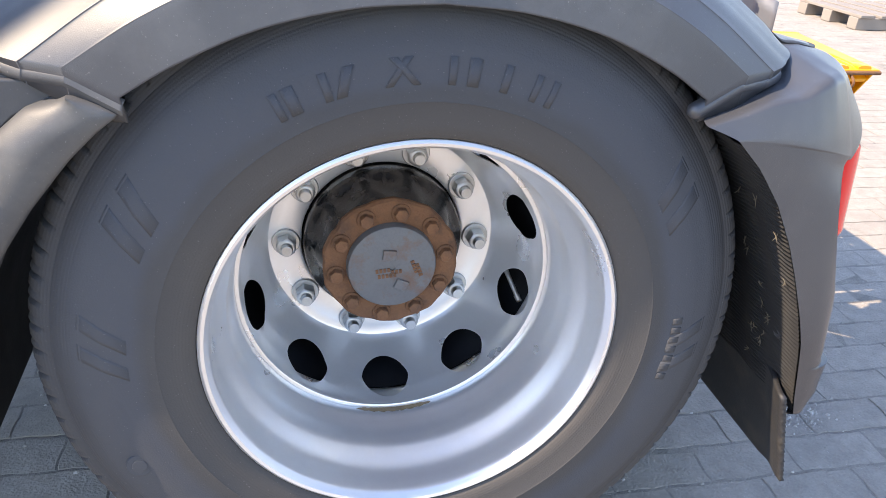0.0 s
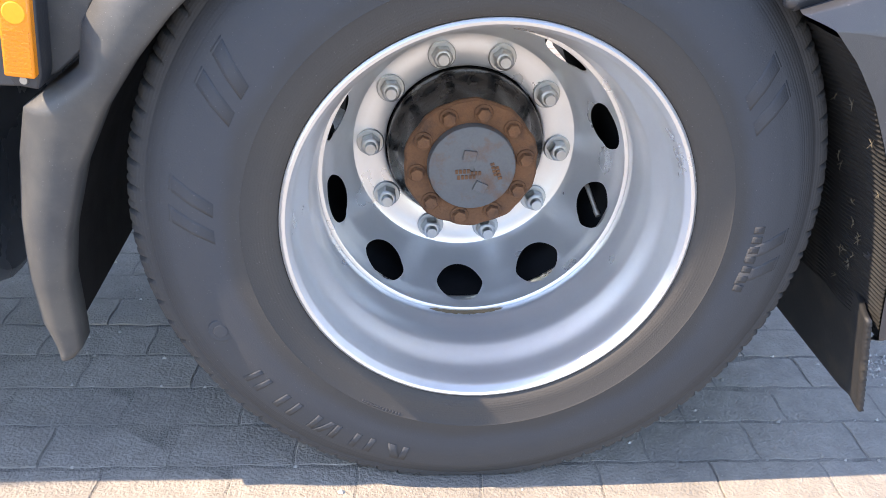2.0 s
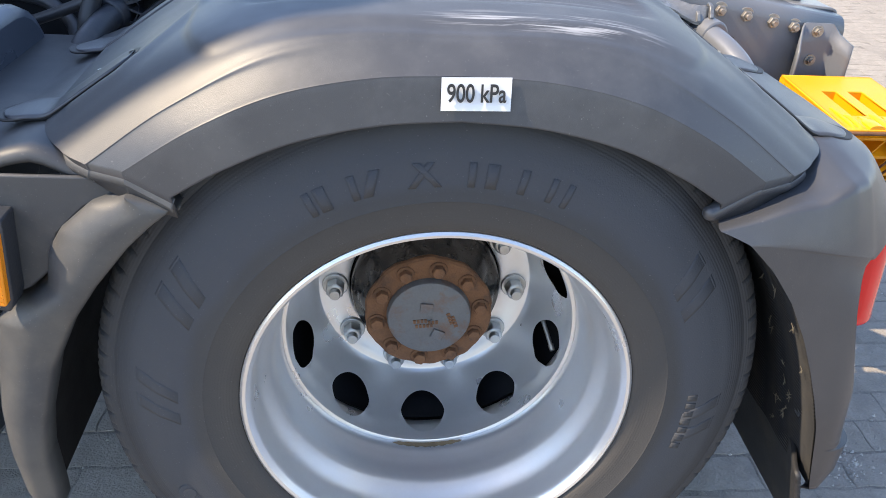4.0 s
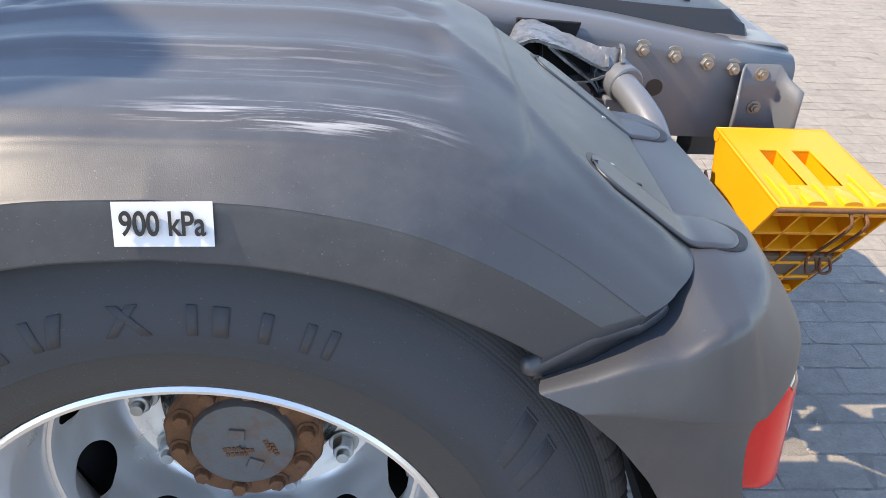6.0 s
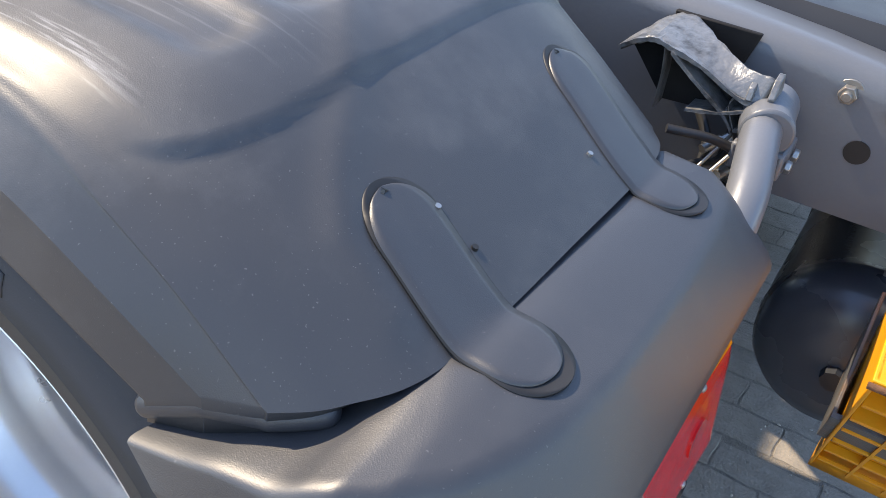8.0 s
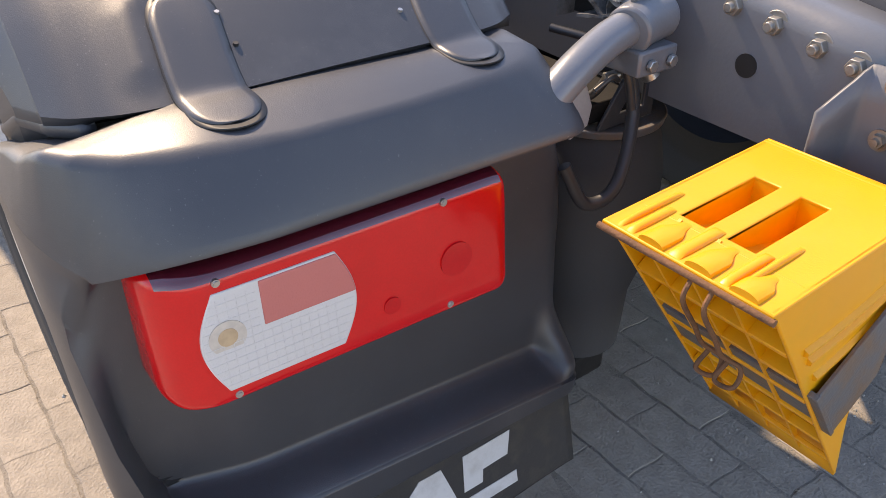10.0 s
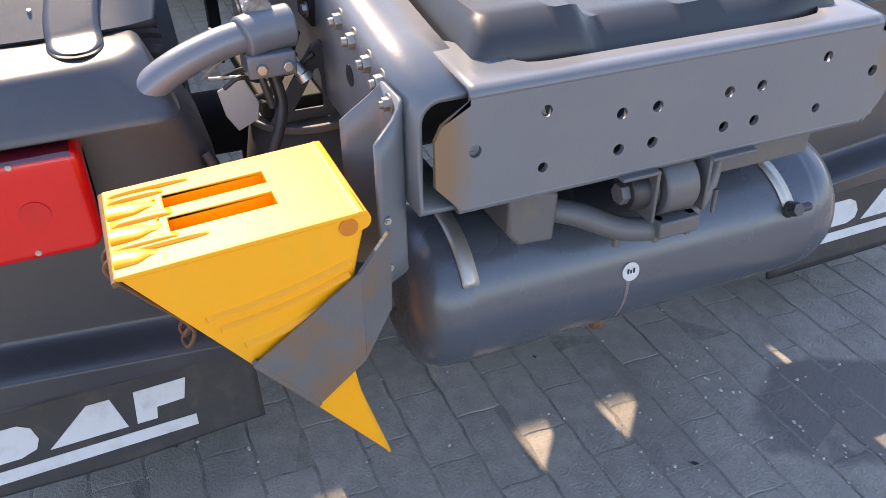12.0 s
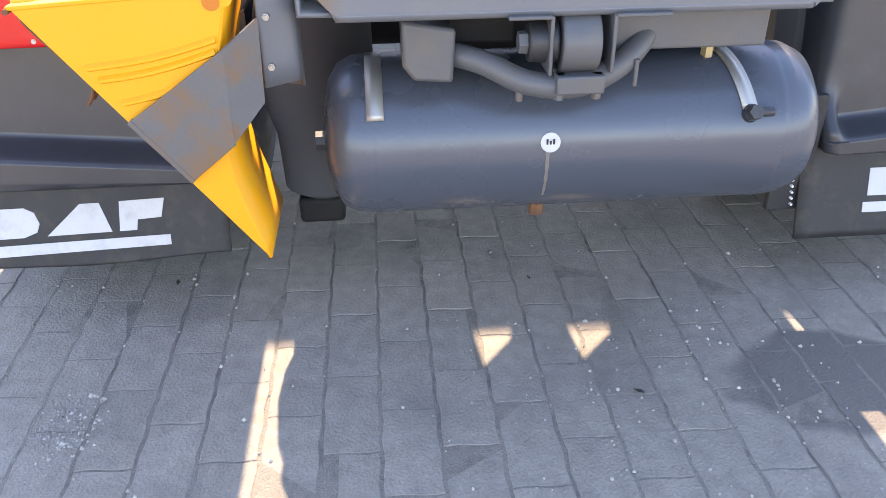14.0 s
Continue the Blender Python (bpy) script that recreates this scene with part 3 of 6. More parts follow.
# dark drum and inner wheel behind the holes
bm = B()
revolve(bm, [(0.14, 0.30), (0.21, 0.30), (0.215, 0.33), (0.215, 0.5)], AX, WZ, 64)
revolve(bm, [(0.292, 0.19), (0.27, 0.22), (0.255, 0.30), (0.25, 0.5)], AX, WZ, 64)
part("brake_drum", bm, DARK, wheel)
bm = B()
cyl(bm, (0.225, 0.21, 0.43), (0.238, 0.165, 0.395), 0.0045, 0.004, 10)
cyl(bm, (0.238, 0.165, 0.395), (0.241, 0.155, 0.388), 0.0055, 0.005, 10)
part("valve_stem", bm, BARE, wheel)


def arc_marks(name, marks, r_mid, height, y, proud=0.0004, mat=None):
    """Raised blocks along the sidewall: (middle angle, width) in degrees."""
    for a, w, lean in marks:
        bm = B()
        rows = []
        n = max(3, int(w / 0.8))
        for rr in (r_mid - height / 2, r_mid + height / 2):
            rows.append([(rr, radians(a - w / 2 + w * k / n + (lean if rr > r_mid else -lean))) for k in range(n + 1)])
        def pt(r, ang, dy):
            return (AX + r * math.sin(ang), y(r) + dy, WZ + r * math.cos(ang))
        lo = [pt(r, g, -proud) for r, g in rows[0]]
        mid = [pt((rows[0][0][0] + rows[1][0][0]) / 2, (rows[0][i][1] + rows[1][i][1]) / 2, -proud) for i in range(n + 1)]
        hi = [pt(r, g, -proud) for r, g in rows[1]]
        loft(bm, [lo, mid, hi])
        part(name, bm, mat or RUBBER_MARK, tyre_ob, solid=2 * proud)


SIDE = [(0.304, -0.1105), (0.318, -0.1138), (0.345, -0.1156), (0.385, -0.1165), (0.415, -0.1130), (0.440, -0.106), (0.462, -0.0945)]
side_y = lambda r: lerp_curve(SIDE, r)
arc_marks("tread_name_mark", [(-28.5, 1.4, 0), (-25.8, 2.2, 0), (-19.6, 1.5, 0), (-16.2, 2.0, 1.2), (-6.6, 1.5, 2.0), (-5.4, 1.5, -2.0), (3.1, 1.4, 0), (7.0, 2.2, 0), (13.2, 1.5, 0), (19.2, 1.3, 0), (22.6, 1.3, 0)], 0.386, 0.034, side_y, 0.0006, RUBBER)
arc_marks("maker_name_mark", [(194.5, 1.5, 0), (197, 2.0, -1.0), (202.5, 1.4, 0), (206, 1.4, 0), (211, 1.4, 0), (213.5, 1.4, 0.8), (216, 1.4, 0), (221.5, 1.4, 0), (225, 1.4, 0), (230.5, 1.3, 0), (233.5, 1.3, 0)], 0.424, 0.034, side_y, 0.0006, RUBBER)
arc_marks("size_mark", [(88 + 2.4 * k, 1.6, 0) for k in range(7)], 0.392, 0.016, side_y)
for c, lean in ((-64, 2.2), (-90, 2.2), (56, -2.2), (92, -2.2)):
    arc_marks("sidewall_bar", [(c + 6.0 * k, 3.2, lean) for k in range(2)], 0.412, 0.060, side_y, 0.00022, RUBBER)
arc_marks("small_print", [(200 + 0.9 * k, 0.55, 0) for k in range(12)] + [(206 + 0.9 * k, 0.55, 0) for k in range(6)], 0.345, 0.007, side_y, 0.0004)

bm = B()
cyl(bm, (-0.3833, -0.1045, 0.3175), (-0.3833, -0.1135, 0.3175), 0.019, 0.018, 28)
cyl(bm, (-0.3833, -0.1135, 0.3175), (-0.3833, -0.1150, 0.3175), 0.011, 0.010, 24)
part("moulded_dot", bm, RUBBER, tyre_ob, bevel=0.001)

# ---- middle fender ----
fender = thing("wheel_fender", (0, 0.15, 0.84), "dusty dark grey plastic fender cover, scratched on top", "fender")
LOW = [(0, -0.140, 0.952), (0.10, -0.140, 0.944), (0.20, -0.139, 0.920), (0.29, -0.137, 0.880), (0.352, -0.132, 0.842)]
CR1 = [(0, -0.132, 1.006), (0.11, -0.132, 1.000), (0.22, -0.131, 0.976), (0.32, -0.130, 0.930), (0.408, -0.124, 0.872)]
CR2 = [(0, -0.082, 1.042), (0.13, -0.083, 1.041), (0.25, -0.083, 1.020), (0.37, -0.085, 0.958), (0.482, -0.096, 0.876)]
TP1 = [(0, 0.03, 1.055), (0.15, 0.03, 1.053), (0.28, 0.03, 1.034), (0.41, 0.02, 0.970), (0.532, -0.004, 0.887)]
TP2 = [(0, 0.20, 1.072), (0.16, 0.20, 1.069), (0.30, 0.20, 1.040), (0.42, 0.20, 0.972), (0.540, 0.195, 0.893)]
TP3 = [(0, 0.40, 1.075), (0.16, 0.40, 1.071), (0.30, 0.40, 1.042), (0.42, 0.40, 0.974), (0.538, 0.395, 0.895)]
INR = [(0, 0.505, 1.062), (0.16, 0.505, 1.058), (0.29, 0.505, 1.026), (0.39, 0.50, 0.964), (0.505, 0.47, 0.893)]


TOP = [(0.33, 0.810), (0.36, 0.818), (0.40, 0.830), (0.44, 0.845), (0.48, 0.864), (0.51, 0.881), (0.53, 0.889), (0.56, 0.889), (0.60, 0.881), (0.64, 0.870), (0.66, 0.864)]


def top_level(x):
    """Height of the shelf on which the cover's ends stand."""
    return lerp_curve(TOP, x)


def both_ways(c, n=26):
    right = smooth_line(c, n)
    return [Vector((-p.x, p.y, p.z)) for p in right[:0:-1]] + right


cols = [both_ways(c) for c in (LOW, CR1, CR2, TP1, TP2, TP3, INR)]
rows = []
for i in range(len(cols[0])):
    c = [q[i] for q in cols]
    f = step(0.15, 0.36, abs(c[2].x))
    rows.append(smooth_line([c[0], c[0].lerp(c[1], 0.55), c[0].lerp(c[1], 0.95), c[1].lerp(c[2], 0.06), c[1].lerp(c[2], 0.55), c[1].lerp(c[2], 0.85 - 0.17 * f), c[2].lerp(c[3], 0.14 + 0.10 * f), c[3], c[4], c[5], c[6]], 14))
HIP = [(0.205, 0.285), (0.256, 0.227), (0.303, 0.167), (0.355, 0.105), (0.400, 0.035), (0.435, 0.0), (0.49, -0.01)]
for row in rows:
    for p in row:
        for yc in (0.06, 0.17, 0.28, 0.39):
            w = step(0.046, 0.026, abs(p.y - yc)) if abs(p.y - yc) < 0.046 else 0
            if w:
                p.z -= 0.008 * w * (1 - step(0.235, 0.275, abs(p.x) - 0.012 * (1 - ((p.y - yc) / 0.046) ** 2)))
        best = 1.0
        for (ax, ay), (bx, by) in zip(HIP, HIP[1:]):
            ux, uy = bx - ax, by - ay
            t = min(1.0, max(0.0, ((abs(p.x) - ax) * ux + (p.y - ay) * uy) / (ux * ux + uy * uy)))
            d = math.hypot(abs(p.x) - ax - t * ux, p.y - ay - t * uy)
            best = min(best, d)
        if best < 0.03:
            p.z += 0.0055 * (1 - best / 0.03) ** 1.5
        if p.y > -0.075:
            e = 0.262 + 0.078 * math.sqrt(max(0.0, 1 - (1 - min(1, (p.y + 0.075) / 0.12)) ** 2))
            p.z += 0.0065 * (1 - step(e, e + 0.012, abs(p.x))) * step(-0.075, -0.045, p.y)
bm = B()
vs = loft(bm, rows)
# thin turned lips on the ends
for line in (vs[0], vs[-1]):
    low = [bm.verts.new((v.co.x + (0.006 if v.co.x < 0 else -0.006), v.co.y + 0.003, min(v.co.z - 0.006, top_level(abs(v.co.x)) - 0.003))) for v in line]
    for k in range(len(line) - 1):
        bm.faces.new((line[k], line[k + 1], low[k + 1], low[k]))
part("cover_shell", bm, FENDER_TOP, fender, solid=0.005, offset=-1)
end = [p for p in rows[-1] if p.y < -0.075]
line = [Vector((p.x - 0.008, p.y + 0.010, p.z - 0.016)) for p in end[::3]]
bm = B()
pipe(bm, line, 0.0115, 16)
for p in (line[0], line[-1]):
    bmesh.ops.create_uvsphere(bm, u_segments=16, v_segments=10, radius=0.0115, matrix=Matrix.Translation(p))
part("rolled_end", bm, FENDER, fender)
bm = B()
loft(bm, [[(p.x + 0.005, p.y + 0.005, p.z - 0.003), (p.x + 0.002, p.y + 0.0005, p.z - 0.009), (p.x + 0.001, p.y - 0.001, p.z - 0.015), (p.x + 0.001, p.y + 0.002, p.z - 0.021), (p.x + 0.003, p.y + 0.008, p.z - 0.024), (p.x + 0.004, p.y + 0.06, p.z - 0.024)] for p in rows[0] if p.y < -0.06])
part("rolled_end", bm, FENDER_DUSTY, fender, solid=0.003, offset=-1)
fender_tree = BVHTree.FromPolygons([p for row in rows for p in row], [(i * len(rows[0]) + j, i * len(rows[0]) + j + 1, (i + 1) * len(rows[0]) + j + 1, (i + 1) * len(rows[0]) + j) for i in range(len(rows) - 1) for j in range(len(rows[0]) - 1)])


def fender_z(x, y, other=0.0):
    hit = fender_tree.ray_cast(Vector((x, y, 2)), Vector((0, 0, -1)))
    return hit[0].z if hit[0] else other


# Small rivets; the black one stands for the dark of an empty hole.
for x, y in ((0.492, 0.092), (0.455, 0.090), (-0.482, 0.090), (0.497, 0.30)):
    bm = B()
    z = fender_z(x, y)
    cyl(bm, (x, y, z - 0.004), (x + (0.002 if x > 0 else -0.002), y, z + 0.0015), 0.0035, 0.003, 10)
    part("rivet", bm, INK_GAP if abs(x - 0.492) < 0.001 else NUT, fender)

fender_rows = rows
# pressure sticker
sticker = thing("pressure_sticker", (0.014, -0.14, 0.987), "white sticker lettered 900 kPa on the fender", "sticker")
bm = B()
rows = []
for k in range(9):
    f = k / 8
    x = -0.027 + 0.083 * f
    rows.append([(x, -0.1425, 0.9665 + 0.0015 * f), (x, -0.1345, 1.0045 + 0.002 * f)])
loft(bm, rows)
part("sheet", bm, WHITE, sticker, solid=0.0008, smooth=False)
text_mesh("900 kPa", 0.0300, (0.0145, -0.1414, 0.9872), (1, 0, 0.018), (0, 0.2, 1), INK_GAP, sticker, depth=0.0007, squeeze=0.74, bold=0.012)


# ---- rear fender with lamp panel ----
tail = thing("rear_fender_panel", (0.6, 0.2, 0.33), "dark grey moulded rear fender panel with lamp recess", "fender")
ARCH = [(0.33, 0.617), (0.393, 0.599), (0.47, 0.577), (0.532, 0.556), (0.59, 0.533), (0.646, 0.507), (0.708, 0.471), (0.758, 0.432), (0.797, 0.391), (0.816, 0.366), (0.837, 0.340), (0.90, 0.33)]
REAR = [(0.33, 0.655), (0.345, 0.668), (0.36, 0.674), (0.42, 0.674), (0.50, 0.672), (0.65, 0.672), (0.74, 0.676), (0.79, 0.681), (0.806, 0.684)]
INNER = [(0.33, 0.462), (0.355, 0.490), (0.39, 0.508), (0.45, 0.517), (0.60, 0.524), (0.70, 0.516), (0.77, 0.492), (0.806, 0.465)]
LIP, SILL = 0.798, 0.416


RIM_X = [(0.416, 0.670), (0.43, 0.657), (0.472, 0.641), (0.524, 0.630), (0.583, 0.610), (0.649, 0.588), (0.685, 0.577), (0.7235, 0.572), (0.7525, 0.573), (0.775, 0.579), (0.81, 0.600)]
RIM_Y = [(0.416, -0.070), (0.423, -0.097), (0.44, -0.116), (0.472, -0.133), (0.556, -0.149), (0.68, -0.158), (0.725, -0.155), (0.752, -0.147), (0.775, -0.137), (0.81, -0.124)]
FLOOR_Y = [(0.416, -0.055), (0.423, -0.078), (0.44, -0.100), (0.475, -0.117), (0.53, -0.127), (0.60, -0.131), (0.70, -0.130), (0.75, -0.124), (0.775, -0.114), (0.81, -0.100)]
ROUND = [(0.33, 0.05), (0.42, 0.06), (0.70, 0.12), (0.798, 0.205)]


def tail_row(z):
    """Outline of the panel at one height: side, rounded corner, recess, inner turn."""
    xa, xr, yi = lerp_curve(ARCH, z), lerp_curve(REAR, z), lerp_curve(INNER, z)
    ys = -0.163 + 0.016 * step(0.5, 0.33, z)
    r = lerp_curve(ROUND, z)
    xs = max(xa + 0.004, xr - r)
    inside = SILL + 0.001 < z < LIP - 0.003
    ye, yl, xe = lerp_curve(RIM_Y, z), lerp_curve(FLOOR_Y, z), lerp_curve(RIM_X, z)
    deep = step(0.0, 0.032, z - SILL)
    rin = 0.024 + 0.026 * step(0.45, 0.60, z)
    floor = lambda y: xr - 0.004 + (0.580 + 0.024 * step(-0.14, 0.02, y) - xr + 0.004) * deep
    corner = lambda y: xs + (xr - xs) * math.sqrt(max(0.0, 1 - (1 - min(1, (y - ys) / r)) ** 2))
    if inside:
        pts = [(xa + (xe - xa) * k / 27, ys + (ye - ys) * (k / 27) ** 4) for k in range(28)]
    else:
        pts = [(xa + (xs - xa) * k / 12, ys) for k in range(12)]
        pts += [(corner(ys + (ye - ys) * (k / 15) ** 2), ys + (ye - ys) * (k / 15) ** 2) for k in range(16)]
    for k in range(1, 6):
        f = k / 5
        y = ye + (yl - ye) * f
        pts.append((xe + (floor(yl) - xe) * f ** 1.3 if inside else corner(y), y))
    for k in range(1, 60):
        y = yl + (yi - 0.03 - rin - yl) * k / 60
        pts.append((floor(y) if inside else corner(y), y))
    # inner edge stands proud, least at the top
    xf = floor(0.4)
    proud = 1 - step(0.425, 0.50, z) if inside else 0
    xi = xf + (xr - 0.006 - xf) * proud if inside else xr
    for k in range(7):
        f = k / 6
        pts.append((xf + (xi - xf) * step(0, 1, f) if inside else xr, yi - rin - 0.03 + 0.03 * f))
    for k in range(1, 7):
        a = math.pi / 2 * k / 6
        pts.append((xi - rin * (1 - math.cos(a)), yi - rin + rin * math.sin(a)))
    pts.append((xi - 0.10, yi))
    pts.append((xi - 0.20, yi))
    tilt = step(0.33, 0.40, z) * (1 - step(0.43, 0.60, z))
    hang = step(0.66, 0.76, z)
    out = []
    for k, (x, y) in enumerate(pts):
        q = min(1.0, max(0.0, (y + 0.163) / 0.19))
        drop = min(0.046, 0.5 * 0.19 * (1 - math.sqrt(max(0.0, 1 - (1 - q) ** 2))))
        if k < 28:
            drop = 0.043 * min(1.0, max(0.0, (x - xa) / 0.232)) ** 2
        out.append((x, y, z - 0.09 * (y + 0.08) * tilt - drop * hang))
    return out


EDGE = [(-0.144, 0.478), (-0.141, 0.50), (-0.132, 0.53), (-0.112, 0.560), (-0.075, 0.589), (-0.027, 0.612), (0.02, 0.625), (0.09, 0.634), (0.23, 0.634), (0.35, 0.626), (0.40, 0.617), (0.42, 0.606), (0.44, 0.585)]


def tail_rows():
    levels = [0.33 + 0.085 * k / 14 for k in range(14)] + [SILL - 0.003, SILL, SILL + 0.0015] + [SILL + 0.0015 + 0.05 * (k / 14) ** 1.6 for k in range(1, 15)] + [0.475 + 0.30 * k / 22 for k in range(22)] + [0.775 + 0.0185 * (1 - (1 - k / 8) ** 1.6) for k in range(9)] + [LIP - 0.0029, LIP - 0.001, LIP]
    rows = [tail_row(z) for z in levels]
    base = rows[-1]
    n = len(base)
    # upper face leans in to the top edge
    edge = []
    for k, (x, y, z) in enumerate(base):
        if k < 12:
            f = k / 12
            edge.append((0.346 + (0.478 - 0.346) * f, -0.150 + 0.006 * f ** 2))
        else:
            ye = -0.144 + (0.432 + 0.144) * (y + 0.163) / (0.465 + 0.163)
            edge.append((lerp_curve(EDGE, ye) if k < n - 2 else x - 0.046, ye))
    shelf = lambda x, y: top_level(x) - 0.016 * step(0.43, 0.50, x) * (1 - step(-0.12, 0.02, y))
    up = [(x, y, shelf(x, y)) for x, y in edge]
    side = lambda a, b, f: Vector([a[i] + (b[i] - a[i]) * (f ** 1.15 if i < 2 else f) for i in range(3)])
    for f in (0.12, 0.3, 0.5, 0.68, 0.8):
        rows.append([tuple(side(a, b, f)) for a, b in zip(base, up)])
    # soft shoulder between the face and the shelf
    for q in range(11):
        s = q / 10
        row = []
        for a, b in zip(base, up):
            p0, p1 = side(a, b, 0.88), Vector(b)
            p2 = Vector((b[0] + (0.46 - b[0]) * 0.05, b[1] + (0.15 - b[1]) * 0.05, 0))
            p2.z = shelf(p2.x, p2.y)
            row.append(tuple(p0 * (1 - s) ** 2 + p1 * 2 * s * (1 - s) + p2 * s * s))
        rows.append(row)
    for f in (0.09, 0.14, 0.2, 0.28, 0.4, 0.6, 0.8, 0.97):
        line = [(x + (0.46 - x) * f, y + (0.15 - y) * f) for x, y, z in up]
        rows.append([(x, y, shelf(x, y)) for x, y in line])
    return rows


bm = B()
vs = loft(bm, tail_rows())
low = [bm.verts.new(v.co + Vector((-0.02, 0.01, -0.004))) for v in vs[0]]
for k in range(len(low) - 1):
    bm.faces.new((vs[0][k], vs[0][k + 1], low[k + 1], low[k]))
part("panel_shell", bm, FENDER, tail, sharp=72)
bm = B()
rows = []
for k in range(181):
    z = 0.33 + 0.46 * k / 180
    xa = lerp_curve(ARCH, z) + 0.003
    rows.append([(xa + 0.0016 * math.sin(k * 2.1 + y * 30), y, z + 0.0015 * math.sin(y * 55)) for y in [-0.157 + 0.016 * step(0.5, 0.33, z)] + [-0.14 + 0.02 * q for q in range(11)] + [0.2, 0.3, 0.5]])
loft(bm, rows)
part("wheel_side_liner", bm, LINER, tail, "worn ribbed black rubber lining")
random.seed(21)
bm = B()
for k in range(16):
    z = random.uniform(0.36, 0.70)
    p = Vector((lerp_curve(ARCH, z) - 0.002, random.uniform(-0.14, -0.02), z))
    for j in range(5):
        d = Vector((random.uniform(-0.004, 0.000), random.uniform(-0.009, 0.009), random.uniform(-0.009, 0.009)))
        cyl(bm, p, p + d, 0.0008, 0.0004, 4)
part("dry_tuft", bm, material("straw", (0.11, 0.095, 0.07), 0.95), tail, "straw-coloured tufts caught in the lining")["kind"] = "stuff"

def strap(parent_label, ya, yb, x_top, sign=1):
    ob = thing("fender_strap", (sign * 0.56, yb, 0.9), parent_label, "strap", "fender straps")
    xs = [x_top + (0.600 - x_top) * k / 40 for k in range(41)]
    mid = [ya + (yb - ya) * step(x_top, 0.54, x) for x in xs]
    high = lambda x, y: max(fender_z(sign * x, y), top_level(x) if x > 0.40 else 0)
    hs = [high(x, y) if x > x_top + 0.001 else high(x + 0.002, y) for x, y in zip(xs, mid)]
    hs = [sum(hs[max(0, i - 2):i + 3]) / len(hs[max(0, i - 2):i + 3]) for i in range(41)]

    def plate(grow, lift, ends):
        rows = []
        a, b = x_top - ends[0], 0.600 + ends[1]
        for i in range(57):
            # close spacing at the rounded ends
            f = i / 56
            x = a + (b - a) * (0.5 - 0.5 * math.cos(math.pi * f))
            w0 = 0.037 + grow
            d = min(x - a, b - x)
            w = w0 * math.sqrt(max(0.0, 1 - (1 - min(1.0, d / w0)) ** 2)) + 0.0004
            q = min(40, max(0, (x - x_top) / (0.600 - x_top) * 40))
            k = min(39, int(q))
            y, z = mid[k] + (mid[k + 1] - mid[k]) * (q - k), hs[k] + (hs[k + 1] - hs[k]) * (q - k)
            rows.append([Vector((sign * x, y + w * k2 / 4, max(z, fender_z(sign * x, y + w * k2 / 4)) + lift - (0.0012 * (k2 / 4) ** 4 if lift > 0.002 else 0))) for k2 in range(-4, 5)])
        return rows
    bm = B()
    loft(bm, plate(0.0, 0.0034, (0, 0)))
    part("band", bm, FENDER, ob, solid=0.006, offset=-1)
    # Thin black plate under the band: the pocket's shadow, put in as colour.
    bm = B()
    loft(bm, plate(0.0016, 0.0007, (0.007, 0.011)))
    part("slot", bm, INK_GAP, ob, solid=0.002, offset=-1)
    return ob


for side in (1, -1):
    strap("grey plastic strap joining the fender sections", 0.056, 0.042, 0.424, side)
    strap("grey plastic strap joining the fender sections", 0.378, 0.352, 0.408, side)

# mud flap with white maker mark


def flap_x(y, z):
    """The flap hangs behind the panel's lower rim and leans out to its foot."""
    return 0.641 + 0.25 * (0.295 - z) + 0.03 * (y - 0.1)


flap = thing("mud_flap", (0.62, 0.18, 0.14), "black rubber mud flap with white printed mark", "mud flap")
bm = B()
rows = []
for k in range(43):
    row = []
    for j in range(41):
        y = -0.163 + 0.004 * abs(math.sin(k * 1.25)) * (j == 0) + 0.673 * j / 40
        foot = 0.166 + 0.038 * step(-0.04, -0.165, y) + 0.02 * step(0.2, 0.54, y)
        z = foot + (0.375 - foot) * k / 42
        row.append((flap_x(y, z) - 0.03 * step(-0.06, -0.165, y), y, z))
    rows.append(row)
loft(bm, rows)
part("sheet", bm, FLAP, flap, solid=0.008, offset=-1)


def flap_mark(mirror=False):
    def pt(u, v):
        # u along the strip 0..1, v height 0..1
        y = 0.008 + 0.383 * u
        z = 0.187 + 0.018 * u + (0.103 - 0.008 * u) * v
        if mirror:
            y = 2.258 - 0.391 + 0.383 * u
            z = 0.197 + 0.100 * v
        return (flap_x(0.2 if mirror else y, z) + 0.0006, y, z)
    shapes = ([(0, 0), (1, 0), (1, 0.22), (0, 0.22)],
              [(0.02, 0.36), (0.24, 0.36), (0.31, 0.45), (0.33, 0.62), (0.31, 0.85), (0.26, 0.95), (0.02, 0.95)],
              [(0.36, 0.36), (0.55, 0.97), (0.65, 0.97), (0.70, 0.36)],
              [(0.74, 0.36), (0.83, 0.36), (0.84, 0.58), (0.965, 0.60), (0.99, 1.0), (0.755, 0.98)])
    for sh in shapes:
        bm = B()
        a = [bm.verts.new(pt(*p)) for p in sh]
        bm.faces.new(a)
        yield bm


for bm in flap_mark():
    part("white_mark", bm, PRINT, flap, solid=0.001, smooth=False)

# tail lamp
lamp = thing("tail_lamp", (0.67, 0.1, 0.62), "red tail lamp with clear reversing window", "tail lamp")


